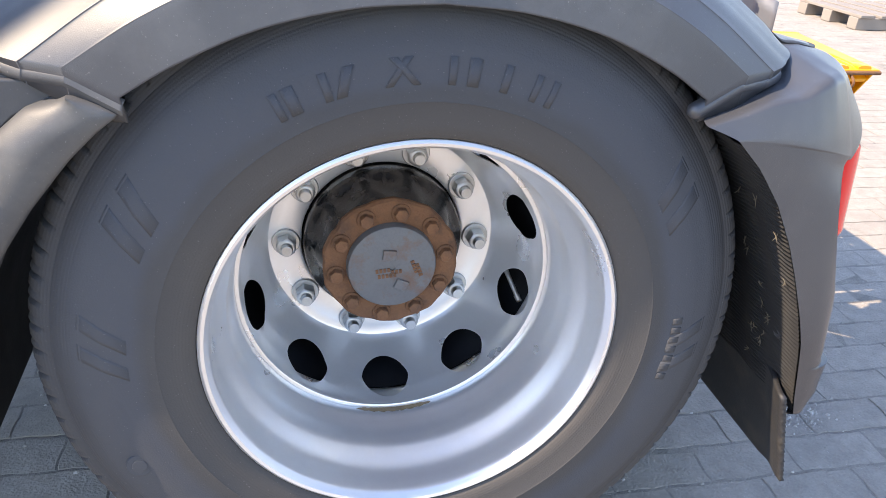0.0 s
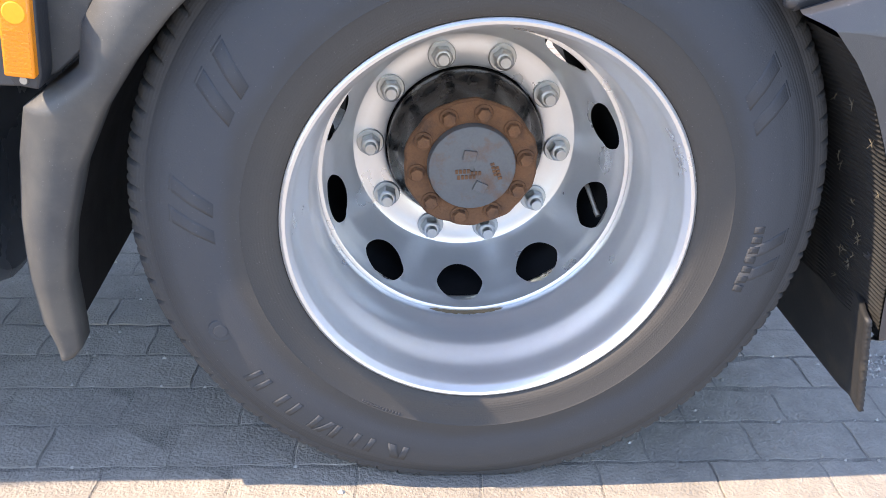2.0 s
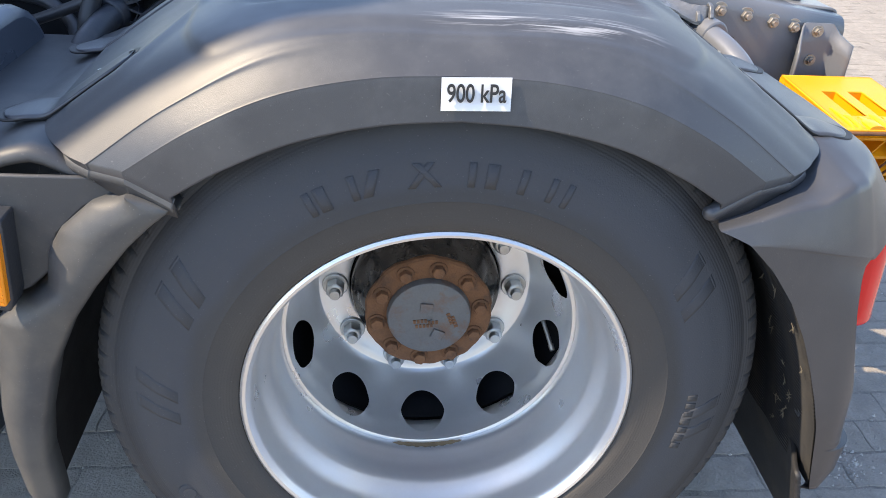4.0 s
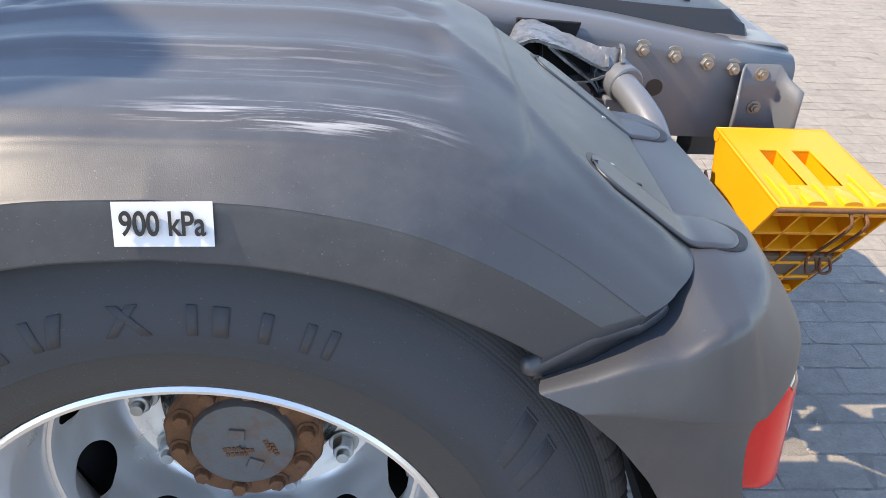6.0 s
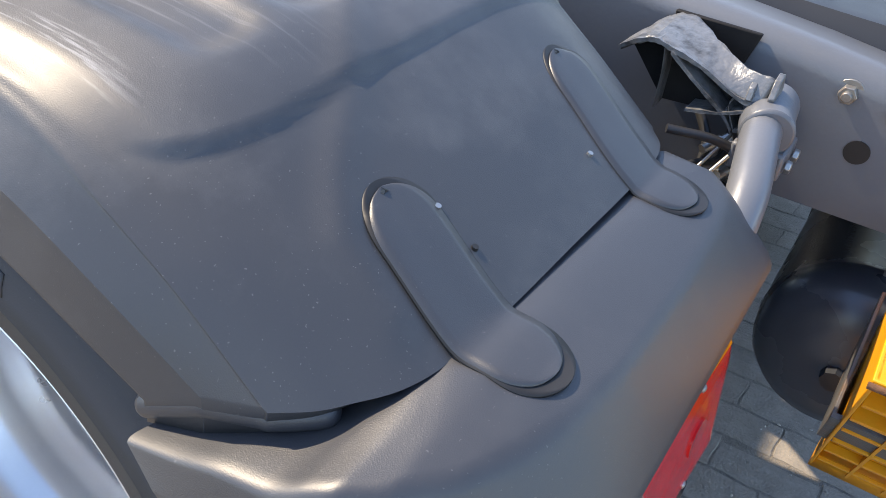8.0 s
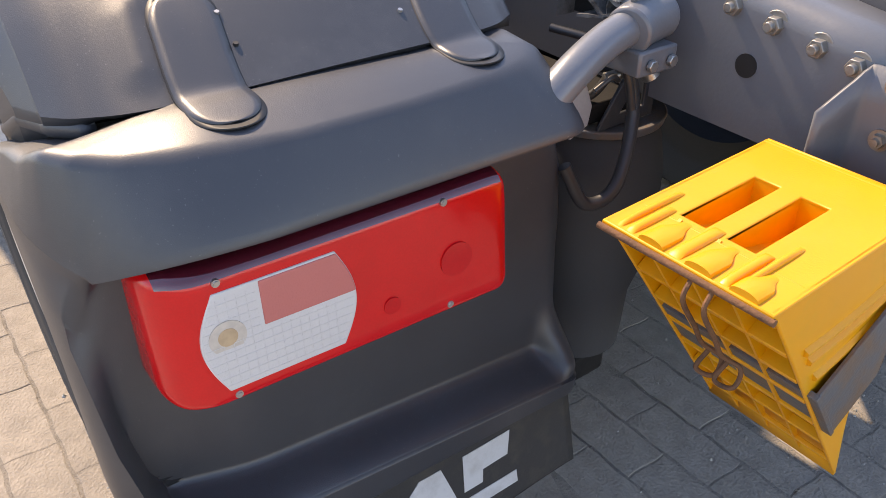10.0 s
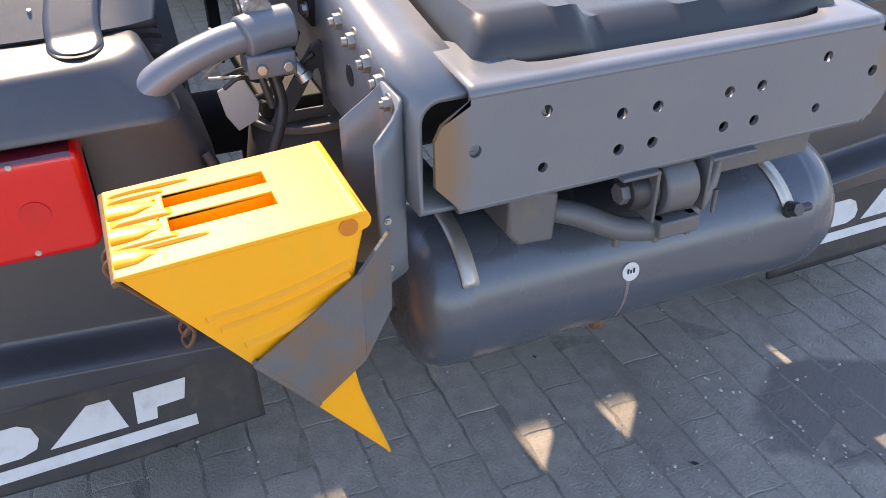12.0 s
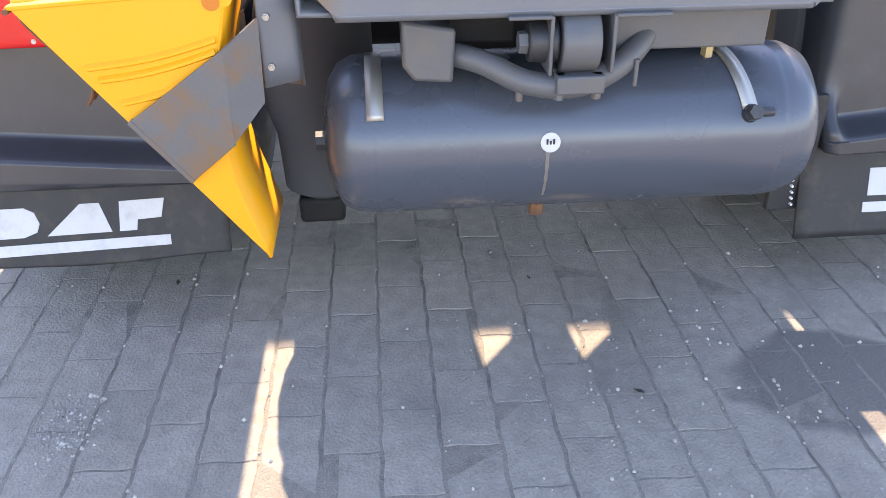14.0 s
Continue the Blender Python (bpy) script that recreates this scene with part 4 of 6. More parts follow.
def lamp_block(y0, y1, z0, z1, x0, x1, r=0.022, lean=0.006):
    bm = B()
    out = []
    for cy, cz, a0 in ((y1 - r, z1 - r, 0), (y0 + r, z1 - r, 90), (y0 + r, z0 + r, 180), (y1 - r, z0 + r, 270)):
        for k in range(5):
            a = radians(a0 + 22.5 * k)
            out.append((cy + r * math.cos(a), cz + r * math.sin(a)))
    prism(bm, out, "x", x0, x1)
    for v in bm.verts:
        v.co.x -= lean * (v.co.z - z0) / (z1 - z0) if v.co.x > (x0 + x1) / 2 else 0
    return bm


LAMP_SEAT = Matrix(((1, 0.045, -0.05, 0.0008), (0, 0.982, 0, 0.010), (0, 0.024, 0.975, 0.003), (0, 0, 0, 1)))


def lamp_part(name, bm, mat, label="", **kw):
    bm.transform(LAMP_SEAT)
    return part(name, bm, mat, lamp, label, **kw)


lamp_part("housing", lamp_block(-0.092, 0.322, 0.626, 0.790, 0.575, 0.672, 0.03), BLACK_PLASTIC, bevel=0.004)
def lens_front(y, z):
    x = 0.7125 - 0.006 * (z - 0.627) / 0.165
    if y < -0.050:
        x -= 0.052 * (1 - math.sqrt(max(0.0, 1 - ((-0.050 - y) / 0.0585) ** 2)))
    if y > 0.304:
        x -= 0.018 * (1 - math.sqrt(max(0.0, 1 - ((y - 0.304) / 0.0185) ** 2)))
    return x


bm = B()
rows = []
for k in range(61):
    y = -0.108 + 0.43 * (0.5 - 0.5 * math.cos(math.pi * k / 60))
    d = min(y + 0.108, 0.322 - y)
    c = 0.022 * (1 - math.sqrt(max(0.0, 1 - (1 - min(1, d / 0.022)) ** 2)))
    z0, z1 = 0.627 + c, 0.792 - c
    row = [(0.62, y, z0)]
    for q in range(9):
        a = math.pi / 2 * q / 8
        row.append((lens_front(y, z0) - 0.014 * (1 - math.sin(a)), y, z0 + 0.014 * (1 - math.cos(a))))
    for q in range(1, 12):
        z = z0 + 0.014 + (z1 - z0 - 0.036) * q / 12
        row.append((lens_front(y, z), y, z))
    for q in range(9):
        a = math.pi / 2 * q / 8
        row.append((lens_front(y, z1) - 0.034 * (1 - math.cos(a)) ** 1.2, y, z1 - 0.022 * (1 - math.sin(a)) ** 1.2))
    row.append((0.62, y, z1))
    rows.append(row)
vv = loft(bm, rows)
bm.faces.new(vv[0])
bm.faces.new(vv[-1])
lamp_part("red_lens", bm, RED, sharp=80)
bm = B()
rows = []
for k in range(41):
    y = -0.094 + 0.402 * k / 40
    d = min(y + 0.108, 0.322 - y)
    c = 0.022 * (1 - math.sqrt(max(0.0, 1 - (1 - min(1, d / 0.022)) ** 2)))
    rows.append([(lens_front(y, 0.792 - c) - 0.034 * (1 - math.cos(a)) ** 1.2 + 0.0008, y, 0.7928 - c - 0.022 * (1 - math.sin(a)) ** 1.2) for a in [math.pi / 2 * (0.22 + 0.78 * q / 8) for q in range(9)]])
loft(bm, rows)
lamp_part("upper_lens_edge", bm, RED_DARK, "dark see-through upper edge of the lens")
bm = B()
lens = [(-0.048 - 0.020 * math.cos(math.pi * (k / 24 - 0.5)), 0.648 + 0.118 * k / 24) for k in range(25)] + [(0.087 + 0.020 * math.cos(math.pi * (k / 24 - 0.5)), 0.766 - 0.118 * k / 24) for k in range(25)]
prism(bm, lens, "x", 0.70, 0.7138)
for v in bm.verts:
    v.co.x -= 0.006 * (v.co.z - 0.627) / 0.165
lamp_part("clear_window", bm, LAMP_WHITE, bevel=0.001)
bm = B()
prism(bm, [(0.0, 0.712)] + [(0.0862 + 0.020 * math.cos(math.pi * ((z - 0.648) / 0.118 - 0.5)), z) for z in [0.712 + 0.052 * k / 12 for k in range(13)]] + [(0.0, 0.764)], "x", 0.70, 0.7150)
for v in bm.verts:
    v.co.x -= 0.006 * (v.co.z - 0.627) / 0.165
lamp_part("pink_window", bm, LAMP_PINK, bevel=0.001)
# Flat discs: bulbs and their shade behind the lenses, drawn as colour.
for y, z, r, mat in ((-0.04, 0.713, 0.020, material("bulb_glow", (0.56, 0.50, 0.43), 0.2, var=0.3, scale=90)), (-0.04, 0.7135, 0.0105, material("bulb_shadow", (0.50, 0.36, 0.22), 0.2, var=0.3, scale=80)), (0.15, 0.672, 0.011, LENS_SHADE), (0.24, 0.70, 0.022, LENS_SHADE)):
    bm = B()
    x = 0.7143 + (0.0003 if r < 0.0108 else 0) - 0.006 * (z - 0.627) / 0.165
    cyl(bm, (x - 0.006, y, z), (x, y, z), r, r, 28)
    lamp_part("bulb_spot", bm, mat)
bm = B()
for k in range(13):
    y = -0.046 + 0.0105 * k
    top = 0.760 if y < -0.004 else 0.708
    for z0 in [0.654 + 0.0075 * q for q in range(14)]:
        if z0 + 0.0075 < top:
            x = 0.7142 - 0.006 * (z0 + 0.004 - 0.627) / 0.165
            box(bm, x - 0.002, x, y, y + 0.0005, z0, z0 + 0.0075)
for k in range(11):
    z = 0.655 + 0.0098 * k
    x = 0.7142 - 0.006 * (z - 0.627) / 0.165
    bulge = 0.020 * math.cos(math.pi * ((z - 0.648) / 0.118 - 0.5))
    box(bm, x - 0.002, x, -0.046 - bulge, 0.085 + bulge if z < 0.706 else -0.004, z, z + 0.0005)
lamp_part("lens_grid", bm, LAMP_WHITE, "fine moulded grid of the clear lens")
for y, z in ((-0.041, 0.777), (0.226, 0.778), (0.229, 0.641), (-0.040, 0.640)):
    bm = B()
    x = 0.7125 - 0.006 * (z - 0.627) / 0.165
    cyl(bm, (x - 0.004, y, z), (x + 0.0012, y, z), 0.0050, 0.0044, 14)
    cyl(bm, (x + 0.0012, y, z), (x + 0.0022, y, z), 0.0030, 0.0026, 12)
    lamp_part("screw", bm, NUT)

# ---- front fender ----
front = thing("front_fender_panel", (-0.6, 0.2, 0.28), "grey plastic front fender section beside the tyre", "fender")
FA = [(0.262, -0.600), (0.276, -0.589), (0.396, -0.586), (0.471, -0.573), (0.566, -0.545), (0.647, -0.506), (0.709, -0.464), (0.767, -0.417), (0.80, -0.384), (0.815, -0.365), (0.822, -0.356), (0.834, -0.378), (0.842, -0.402)]
FR = [(0.262, -0.622), (0.316, -0.638), (0.395, -0.639), (0.487, -0.634), (0.581, -0.620), (0.644, -0.603), (0.675, -0.560), (0.70, -0.527), (0.752, -0.517), (0.784, -0.497), (0.822, -0.454), (0.836, -0.420), (0.842, -0.408)]
bm = B()
rows = []
for k in range(121):
    z = 0.262 + 0.580 * k / 120
    xa, xf = lerp_curve(FA, z), lerp_curve(FR, z)
    ys = -0.122 + 0.014 * step(0.45, 0.276, z) - 0.012 * step(0.55, 0.75, z) + 0.004 * step(0.80, 0.846, z)
    row = [(xa + 0.002, ys + 0.05, z), (xa + 0.003, ys + 0.012, z), (xa + 0.001, ys + 0.003, z), (xa - 0.003, ys, z)]
    for j in range(1, 11):
        f = j / 10
        row.append((xa - 0.003 + (xf - xa + 0.003) * f, ys - 0.006 * math.sin(math.pi * f) + 0.020 * f ** 3, z))
    row += [(xf - 0.003, ys + 0.028, z), (xf - 0.003, ys + 0.05, z), (xf - 0.003, 0.15, z)]
    rows.append(row)
vs = loft(bm, rows)
bm.faces.new(vs[-1])
part("panel_shell", bm, FENDER_DUSTY, front, solid=0.003, offset=-1)
# set-back plate that carries the marker lamp, and its top
bm = B()
prism(bm, [(-0.70, 0.668), (-0.60, 0.668), (-0.555, 0.690), (-0.520, 0.722), (-0.508, 0.772), (-0.47, 0.810), (-0.41, 0.840), (-0.41, 0.852), (-0.70, 0.856)], "y", -0.098, -0.090)
part("lamp_plate", bm, FENDER_DUSTY, front, bevel=0.003)
bm = B()
rows = []
for k in range(25):
    x = -0.72 + 0.384 * k / 24
    z = top_level(min(0.60, -x)) + 0.001 - 0.020 * step(-0.50, -0.62, x)
    yo = -0.088
    rows.append([(x, yo + 0.002, z - 0.020), (x, yo, z - 0.014), (x, yo + 0.002, z - 0.007), (x, yo + 0.008, z - 0.002), (x, yo + 0.018, z), (x, 0.1, z), (x, 0.5, z)])
loft(bm, rows)
part("top_shelf", bm, FENDER_DUSTY, front, solid=0.004, offset=-1)
bm = B()
rows = []
for k in range(25):
    z = 0.30 + 0.53 * k / 24
    xa = lerp_curve(FA, z) - 0.006
    rows.append([(xa, -0.075, z), (xa, 0.2, z), (xa, 0.5, z)])
loft(bm, rows)
part("wheel_side_liner", bm, DARK, front)

marker = thing("side_marker_lamp", (-0.578, -0.13, 0.66), "amber rectangular side marker lamp in grey bracket", "marker lamp")
MM = Matrix.Translation((-0.578, -0.133, 0.747)) @ Matrix.Rotation(radians(4.8), 4, "Y")
bm = B()
prism(bm, [(-0.0185, 0.066), (0.0185, 0.066), (0.0195, -0.050), (0.015, -0.068), (-0.012, -0.066), (-0.0195, -0.050)], "y", -0.006, 0.036)
bm.transform(MM)
part("bracket", bm, STEEL_DARK, marker, bevel=0.003)
bm = B()
box(bm, -0.0172, 0.0172, -0.020, -0.004, -0.051, 0.051, MM)
lens = part("amber_lens", bm, AMBER, marker, bevel=0.003)
bm = B()
cyl(bm, MM @ Vector((0, -0.0195, 0.024)), MM @ Vector((0, -0.0212, 0.024)), 0.013, 0.012, 24)
part("lamp_window", bm, material("amber_clear", (0.9, 0.42, 0.03), 0.1, bump=0.05), lens, bevel=0.0006)
for k in range(9):
    bm = B()
    box(bm, -0.0145, 0.0145, -0.0208, -0.0195, -0.046 + 0.006 * k, -0.0435 + 0.006 * k, MM)
    part("lens_rib", bm, AMBER, lens)
for z in (0.0585, -0.0575):
    bm = B()
    cyl(bm, MM @ Vector((0, -0.009, z)), MM @ Vector((0, -0.004, z)), 0.0045, 0.0055, 12)
    part("screw", bm, NUT, marker)

# ---- chassis ----
CY = 1.13


def rail(side):
    """side -1 is the rail beside the built wheel."""
    s = side
    ob = thing("chassis_rail_1" if s < 0 else "chassis_rail_2", (0.2, CY + s * 0.38, 0.74), "grey painted steel chassis rail with bolt heads", "chassis rail", kind="structure")
    rows = []
    yo = 0.408 if s < 0 else 0.376
    for x, zt, zb in ((-2.2, 0.968, 0.75), (-0.25, 0.968, 0.745), (0.3, 0.985, 0.745), (0.62, 0.945, 0.738), (0.80, 0.915, 0.735), (0.976, 0.890, 0.735)):
        row = []
        for k in range(7):
            a = math.pi / 2 * k / 6
            row.append((x, CY + s * (yo - 0.03 + 0.03 * math.sin(math.pi / 2 - a)), zt - 0.03 + 0.03 * math.sin(a)))
        out = [(x, CY + s * (yo - 0.06), zb), (x, CY + s * yo, zb), (x, CY + s * yo, (zb + zt) / 2)] + row + [(x, CY + s * (yo - 0.09), zt)]
        rows.append(out)
    bm = B()
    loft(bm, rows)
    body = part("rail_web", bm, CHASSIS, ob, solid=0.008)
    if s < 0:
        for x, z in ((0.672, 0.903), (0.735, 0.893), (0.800, 0.881), (0.853, 0.872)):
            bm = B()
            hexbolt(bm, (x, 0.722, z), (0, -1, 0), 0.0130, 0.014, 0.008, 0.0190)
            part("bolt", bm, BOLT, ob, bevel=0.001)
        # No opening is cut: a black disc paints the dark inside.
        bm = B()
        cyl(bm, (0.707, 0.7205, 0.831), (0.707, 0.7165, 0.831), 0.0165, 0.0165, 24)
        part("hole", bm, INK_GAP, ob)
    return ob


rail(-1)
rail(1)

cross = thing("rear_crossmember", (0.95, CY, 0.73), "grey steel crossmember plate with drilled holes and rust", "crossmember")
HOLES = [(0.793, 0.817, 0.0088), (0.894, 0.854, 0.0085), (0.893, 0.773, 0.0075), (1.011, 0.829, 0.0085), (1.012, 0.775, 0.0085), (1.069, 0.829, 0.0085), (1.068, 0.775, 0.0085)]
HOLES = HOLES + [(2 * CY - y, z, r) for y, z, r in HOLES]


def plate_with_holes(bm, y0, y1, z0, z1, holes, x):
    """A flat plate at x as a fan of quads round each hole, by columns."""
    cells = sorted(holes)
    ys = sorted({round((a[0] + b[0]) / 2, 4) for a, b in zip(cells, cells[1:]) if abs(a[0] - b[0]) > 0.01})
    ys = [y0] + ys + [y1]
    for a, b in zip(ys, ys[1:]):
        inside = sorted([h for h in holes if a < h[0] < b], key=lambda h: h[1])
        zs = [z0] + [(p[1] + q[1]) / 2 for p, q in zip(inside, inside[1:])] + [z1]
        for h, c, d in zip(inside, zs, zs[1:]):
            n = 24
            ring, outer = [], []
            for k in range(n):
                t = 2 * math.pi * (k + 0.5) / n
                ct, st = math.cos(t), math.sin(t)
                ring.append(bm.verts.new((x, h[0] + h[2] * ct, h[1] + h[2] * st)))
                fy = ((b - h[0]) if ct > 0 else (h[0] - a)) / max(abs(ct), 1e-6)
                fz = ((d - h[1]) if st > 0 else (h[1] - c)) / max(abs(st), 1e-6)
                e = min(fy, fz)
                outer.append((x, h[0] + e * ct, h[1] + e * st))
            ov = [bm.verts.new(p) for p in outer]
            corners = [(b, d), (a, d), (a, c), (b, c)]
            for k in range(n):
                j = (k + 1) % n
                bm.faces.new((ring[k], ring[j], ov[j], ov[k]))
                p, q = outer[k], outer[j]
                if abs(p[1] - q[1]) > 1e-6 and abs(p[2] - q[2]) > 1e-6:
                    cy, cz = min(corners, key=lambda g: math.hypot(g[0] - (p[1] + q[1]) / 2, g[1] - (p[2] + q[2]) / 2))
                    bm.faces.new((ov[k], ov[j], bm.verts.new((x, cy, cz))))
    bmesh.ops.remove_doubles(bm, verts=bm.verts, dist=0.0005)


bm = B()
Y0, Y1, Z0, Z1 = 0.738, 1.512, 0.737, 0.888
plate_with_holes(bm, Y0 + 0.0, Y1 - 0.0, Z0, Z1, HOLES, 0.988)
# chamfered corners
for v in bm.verts:
    for yc, sg in ((Y0, 1), (Y1, -1)):
        up, down = (Z1 - v.co.z) / 0.036, (v.co.z - Z0) / 0.030
        cut = max(0.048 * (1 - up), 0.036 * (1 - down))
        if (v.co.y - yc) * sg < cut:
            v.co.y = yc + sg * cut
crossplate = part("plate", bm, CROSS, cross, solid=0.008, offset=-1, smooth=False)
# rolled top and bottom flanges
for zf, sg, inset in ((Z1, 1, 0.048), (Z0, -1, 0.036)):
    bm = B()
    ys = [Y0 + inset + (Y1 - Y0 - 2 * inset) * k / 60 for k in range(61)]
    prev = [bm.verts.new((0.988, y, zf)) for y in ys]
    for k in range(1, 7):
        a = math.pi / 2 * k / 6
        row = [bm.verts.new((0.988 - 0.016 * (1 - math.cos(a)), y, zf + sg * 0.014 * math.sin(a))) for y in ys]
        for i in range(60):
            bm.faces.new((prev[i], prev[i + 1], row[i + 1], row[i]))
        prev = row
    row = []
    for y in ys:
        u = abs(y - CY) / 0.33
        reach = 0.03 + (0.11 * step(0.72, 1.0, u) if sg > 0 else 0.04)
        row.append(bm.verts.new((0.972 - reach, y, zf + sg * 0.014 + (0.010 if sg > 0 else 0) * step(0.6, 1, u))))
    for i in range(60):
        bm.faces.new((prev[i], prev[i + 1], row[i + 1], row[i]))
    part("rolled_flange", bm, CROSS, cross, solid=0.007, offset=-1)
# plastic cover between the rails
cover = thing("chassis_cover", (0.6, CY, 0.85), "dark moulded plastic cover between the chassis rails", "cover")
bm = B()
rows = []
for i in range(41):
    row = []
    for j in range(61):
        y = 0.806 + (2 * CY - 1.612) * j / 60
        # Notches made up in the unseen front edge to shape the sun patches.
        notch = max((1 - (y - a) / (b - a)) * 0.7 + 0.3 if a < y < b else 0 for a, b in ((0.955, 1.03), (1.155, 1.24)))
        x0 = -0.185 + 0.13 * notch
        x = x0 + (0.935 - x0) * i / 40
        z = 0.995 - 0.045 * step(0.1, 0.9, x)
        edge = min((y - 0.806), (2 * CY - 0.806 - y), 0.935 - x)
        z -= 0.075 * (1 - step(0.0, 0.045, edge))
        z -= 0.022 * step(0.985, 1.01, y) * (1 - step(1.30, 1.37 , y)) * step(0.62, 0.66, x)
        row.append((x, y, z))
    rows.append(row)
loft(bm, rows)
part("shell", bm, BLACK_PLASTIC, cover, solid=0.005)
for k in range(4):
    bm = B()
    for q in range(5):
        x0, y0 = 0.40 + 0.055 * k, 0.905 + 0.028 * q
        z0 = 0.995 - 0.045 * step(0.1, 0.9, x0) + 0.004
        box(bm, x0, x0 + 0.030, y0, y0 + 0.020, z0 - 0.004, z0 + 0.001)
    part("embossed_mark", bm, BLACK_PLASTIC, cover)
bm = B()
for q in range(9):
    box(bm, 0.80, 0.812, 0.90 + 0.013 * q, 0.909 + 0.013 * q, 0.948, 0.9575)
part("embossed_mark", bm, BLACK_PLASTIC, cover)

# air tank
tank = thing("air_tank", (0.795, 1.155, 0.34), "dark blue-grey steel air tank under the crossmember", "air tank")
TX, TZ, TR = 0.797, 0.480, 0.140
prof = [(0.001, 0.732), (0.06, 0.735), (0.10, 0.744), (0.125, 0.760), (0.137, 0.784), (0.140, 0.812), (0.140, 0.82), (0.1412, 0.824), (0.140, 0.828)]
prof = prof + [(0.140, 1.155)] + [(r, 2.326 - y) for r, y in prof[::-1]]
bm = B()
revolve(bm, prof, TX, TZ, 72)
part("shell", bm, TANK, tank)
for y0, y1, a0, a1, lean in ((0.808, 0.836, 2, 60, 0.0), (1.398, 1.424, 2, 62, 0.030)):
    bm = B()
    rows = []
    for k in range(17):
        a = radians(a0 + (a1 - a0) * k / 16)
        rows.append([(TX + 0.1425 * math.sin(a), y0 + lean * k / 16, TZ + 0.1425 * math.cos(a)), (TX + 0.1425 * math.sin(a), y1 + lean * k / 16, TZ + 0.1425 * math.cos(a))])
    loft(bm, rows)
    part("steel_strap", bm, BARE, tank, "bare steel strap", solid=0.0025)
bm = B()
n = Vector((0.133, 0, 0.027)).normalized()
c = Vector((TX, 1.106, TZ)) + n * 0.1405
cyl(bm, c, c + n * 0.001, 0.0165, 0.0165, 32)
part("round_sticker", bm, PRINT, tank)
bm = B()
c = Vector((TX, 1.442, TZ)) + Vector((0.9, 0, 0.43)).normalized() * 0.138
n = Vector((0.9, 0, 0.43)).normalized()
cyl(bm, c, c + n * 0.012, 0.016, 0.014, 20)
cyl(bm, c + n * 0.012, c + n * 0.028, 0.0135, 0.0125, 6)
cyl(bm, c + n * 0.02, c + n * 0.02 + Vector((0, 0.03, 0)), 0.008, 0.008, 10)
part("valve_plug", bm, STEEL_DARK, tank, "dark drain valve")

bm = B()
rows = []
for k in range(13):
    a = radians(82 + 42 * k / 12)
    w = 0.0035 - 0.0015 * k / 12 + 0.0006 * math.sin(k * 2.1)
    rows.append([(TX + 0.1404 * math.sin(a), 1.102 + w * q, TZ + 0.1404 * math.cos(a)) for q in (-1, 0, 1)])
loft(bm, rows)
part("drip_streak", bm, material("dried_drip", (0.16, 0.145, 0.125), 0.7, var=0.4, scale=60), tank, "dried beige drip mark")
bm = B()
cyl(bm, (0.86, 1.103, 0.362), (0.86, 1.103, 0.340), 0.014, 0.014, 8)
part("drain_plug", bm, RUST, tank, "rusty drain plug")
bm = B()
cyl(bm, (0.835, 1.388, 0.60), (0.835, 1.388, 0.632), 0.011, 0.011, 6)
cyl(bm, (0.835, 1.388, 0.632), (0.835, 1.388, 0.655), 0.007, 0.007, 10)
part("pipe_fitting", bm, ZINC_YELLOW, tank, "brass pipe fitting")
bm = B()
cyl(bm, (TX, 0.737, 0.47), (TX, 0.715, 0.47), 0.02, 0.018, 8)
part("end_plug", bm, STEEL_DARK, tank)
for q in (-1, 0, 1):
    bm = B()
    c = Vector((TX, 1.106, TZ)) + n * 0.0
    m0 = Vector((0.133, 0, 0.027)).normalized()
    c = Vector((TX, 1.106 + 0.0055 * q, TZ)) + m0 * 0.1418
    box(bm, -0.0004, 0.0004, -0.0016, 0.0016, -0.006 + 0.002 * abs(q), 0.006 - 0.003 * (q == 0), Matrix.Translation(c))
    part("printed_bar", bm, INK_GAP, tank)

# coupling gear between crossmember and tank
mount = thing("axle_stabiliser_mount", (0.9, 1.1, 0.6), "grey steel mount with bushing and bent tube", "mount")
bm = B()
box(bm, 0.86, 0.93, 1.19, 1.44, 0.655, 0.735)
part("beam", bm, UNDER, mount, bevel=0.004)
# This beam is near-black: the recess's shade is put into its colour.
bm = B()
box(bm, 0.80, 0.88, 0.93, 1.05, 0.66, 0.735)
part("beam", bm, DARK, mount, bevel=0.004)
bm = B()
cyl(bm, (0.955, 1.102, 0.682), (0.955, 1.160, 0.682), 0.047, 0.047, 40)
part("bushing", bm, UNDER, mount, bevel=0.004)
bm = B()
cyl(bm, (0.955, 1.055, 0.682), (0.955, 1.10, 0.682), 0.030, 0.034, 28)
part("rubber_bush", bm, BLACK_PLASTIC, mount, bevel=0.004)
for y, yy in ((1.085, 1.02), (1.178, 1.26)):
    bm = B()
    lo, hi = min(y, yy), max(y, yy)
    prism(bm, [(0.995, 0.640), (0.92, 0.640), (0.92, 0.728), (0.995, 0.728)], "y", y - 0.003, y + 0.003)
    box(bm, 0.92, 0.998, lo, hi, 0.724, 0.730)
    part("angle_bracket", bm, UNDER, mount, bevel=0.002)
bm = B()
pipe(bm, smooth_line([(0.90, 0.93, 0.655), (0.93, 0.99, 0.645), (0.965, 1.055, 0.622), (0.975, 1.13, 0.618), (0.955, 1.20, 0.640), (0.915, 1.25, 0.675), (0.88, 1.27, 0.70)], 8), 0.019, 16)
part("bent_tube", bm, UNDER, mount)
bm = B()
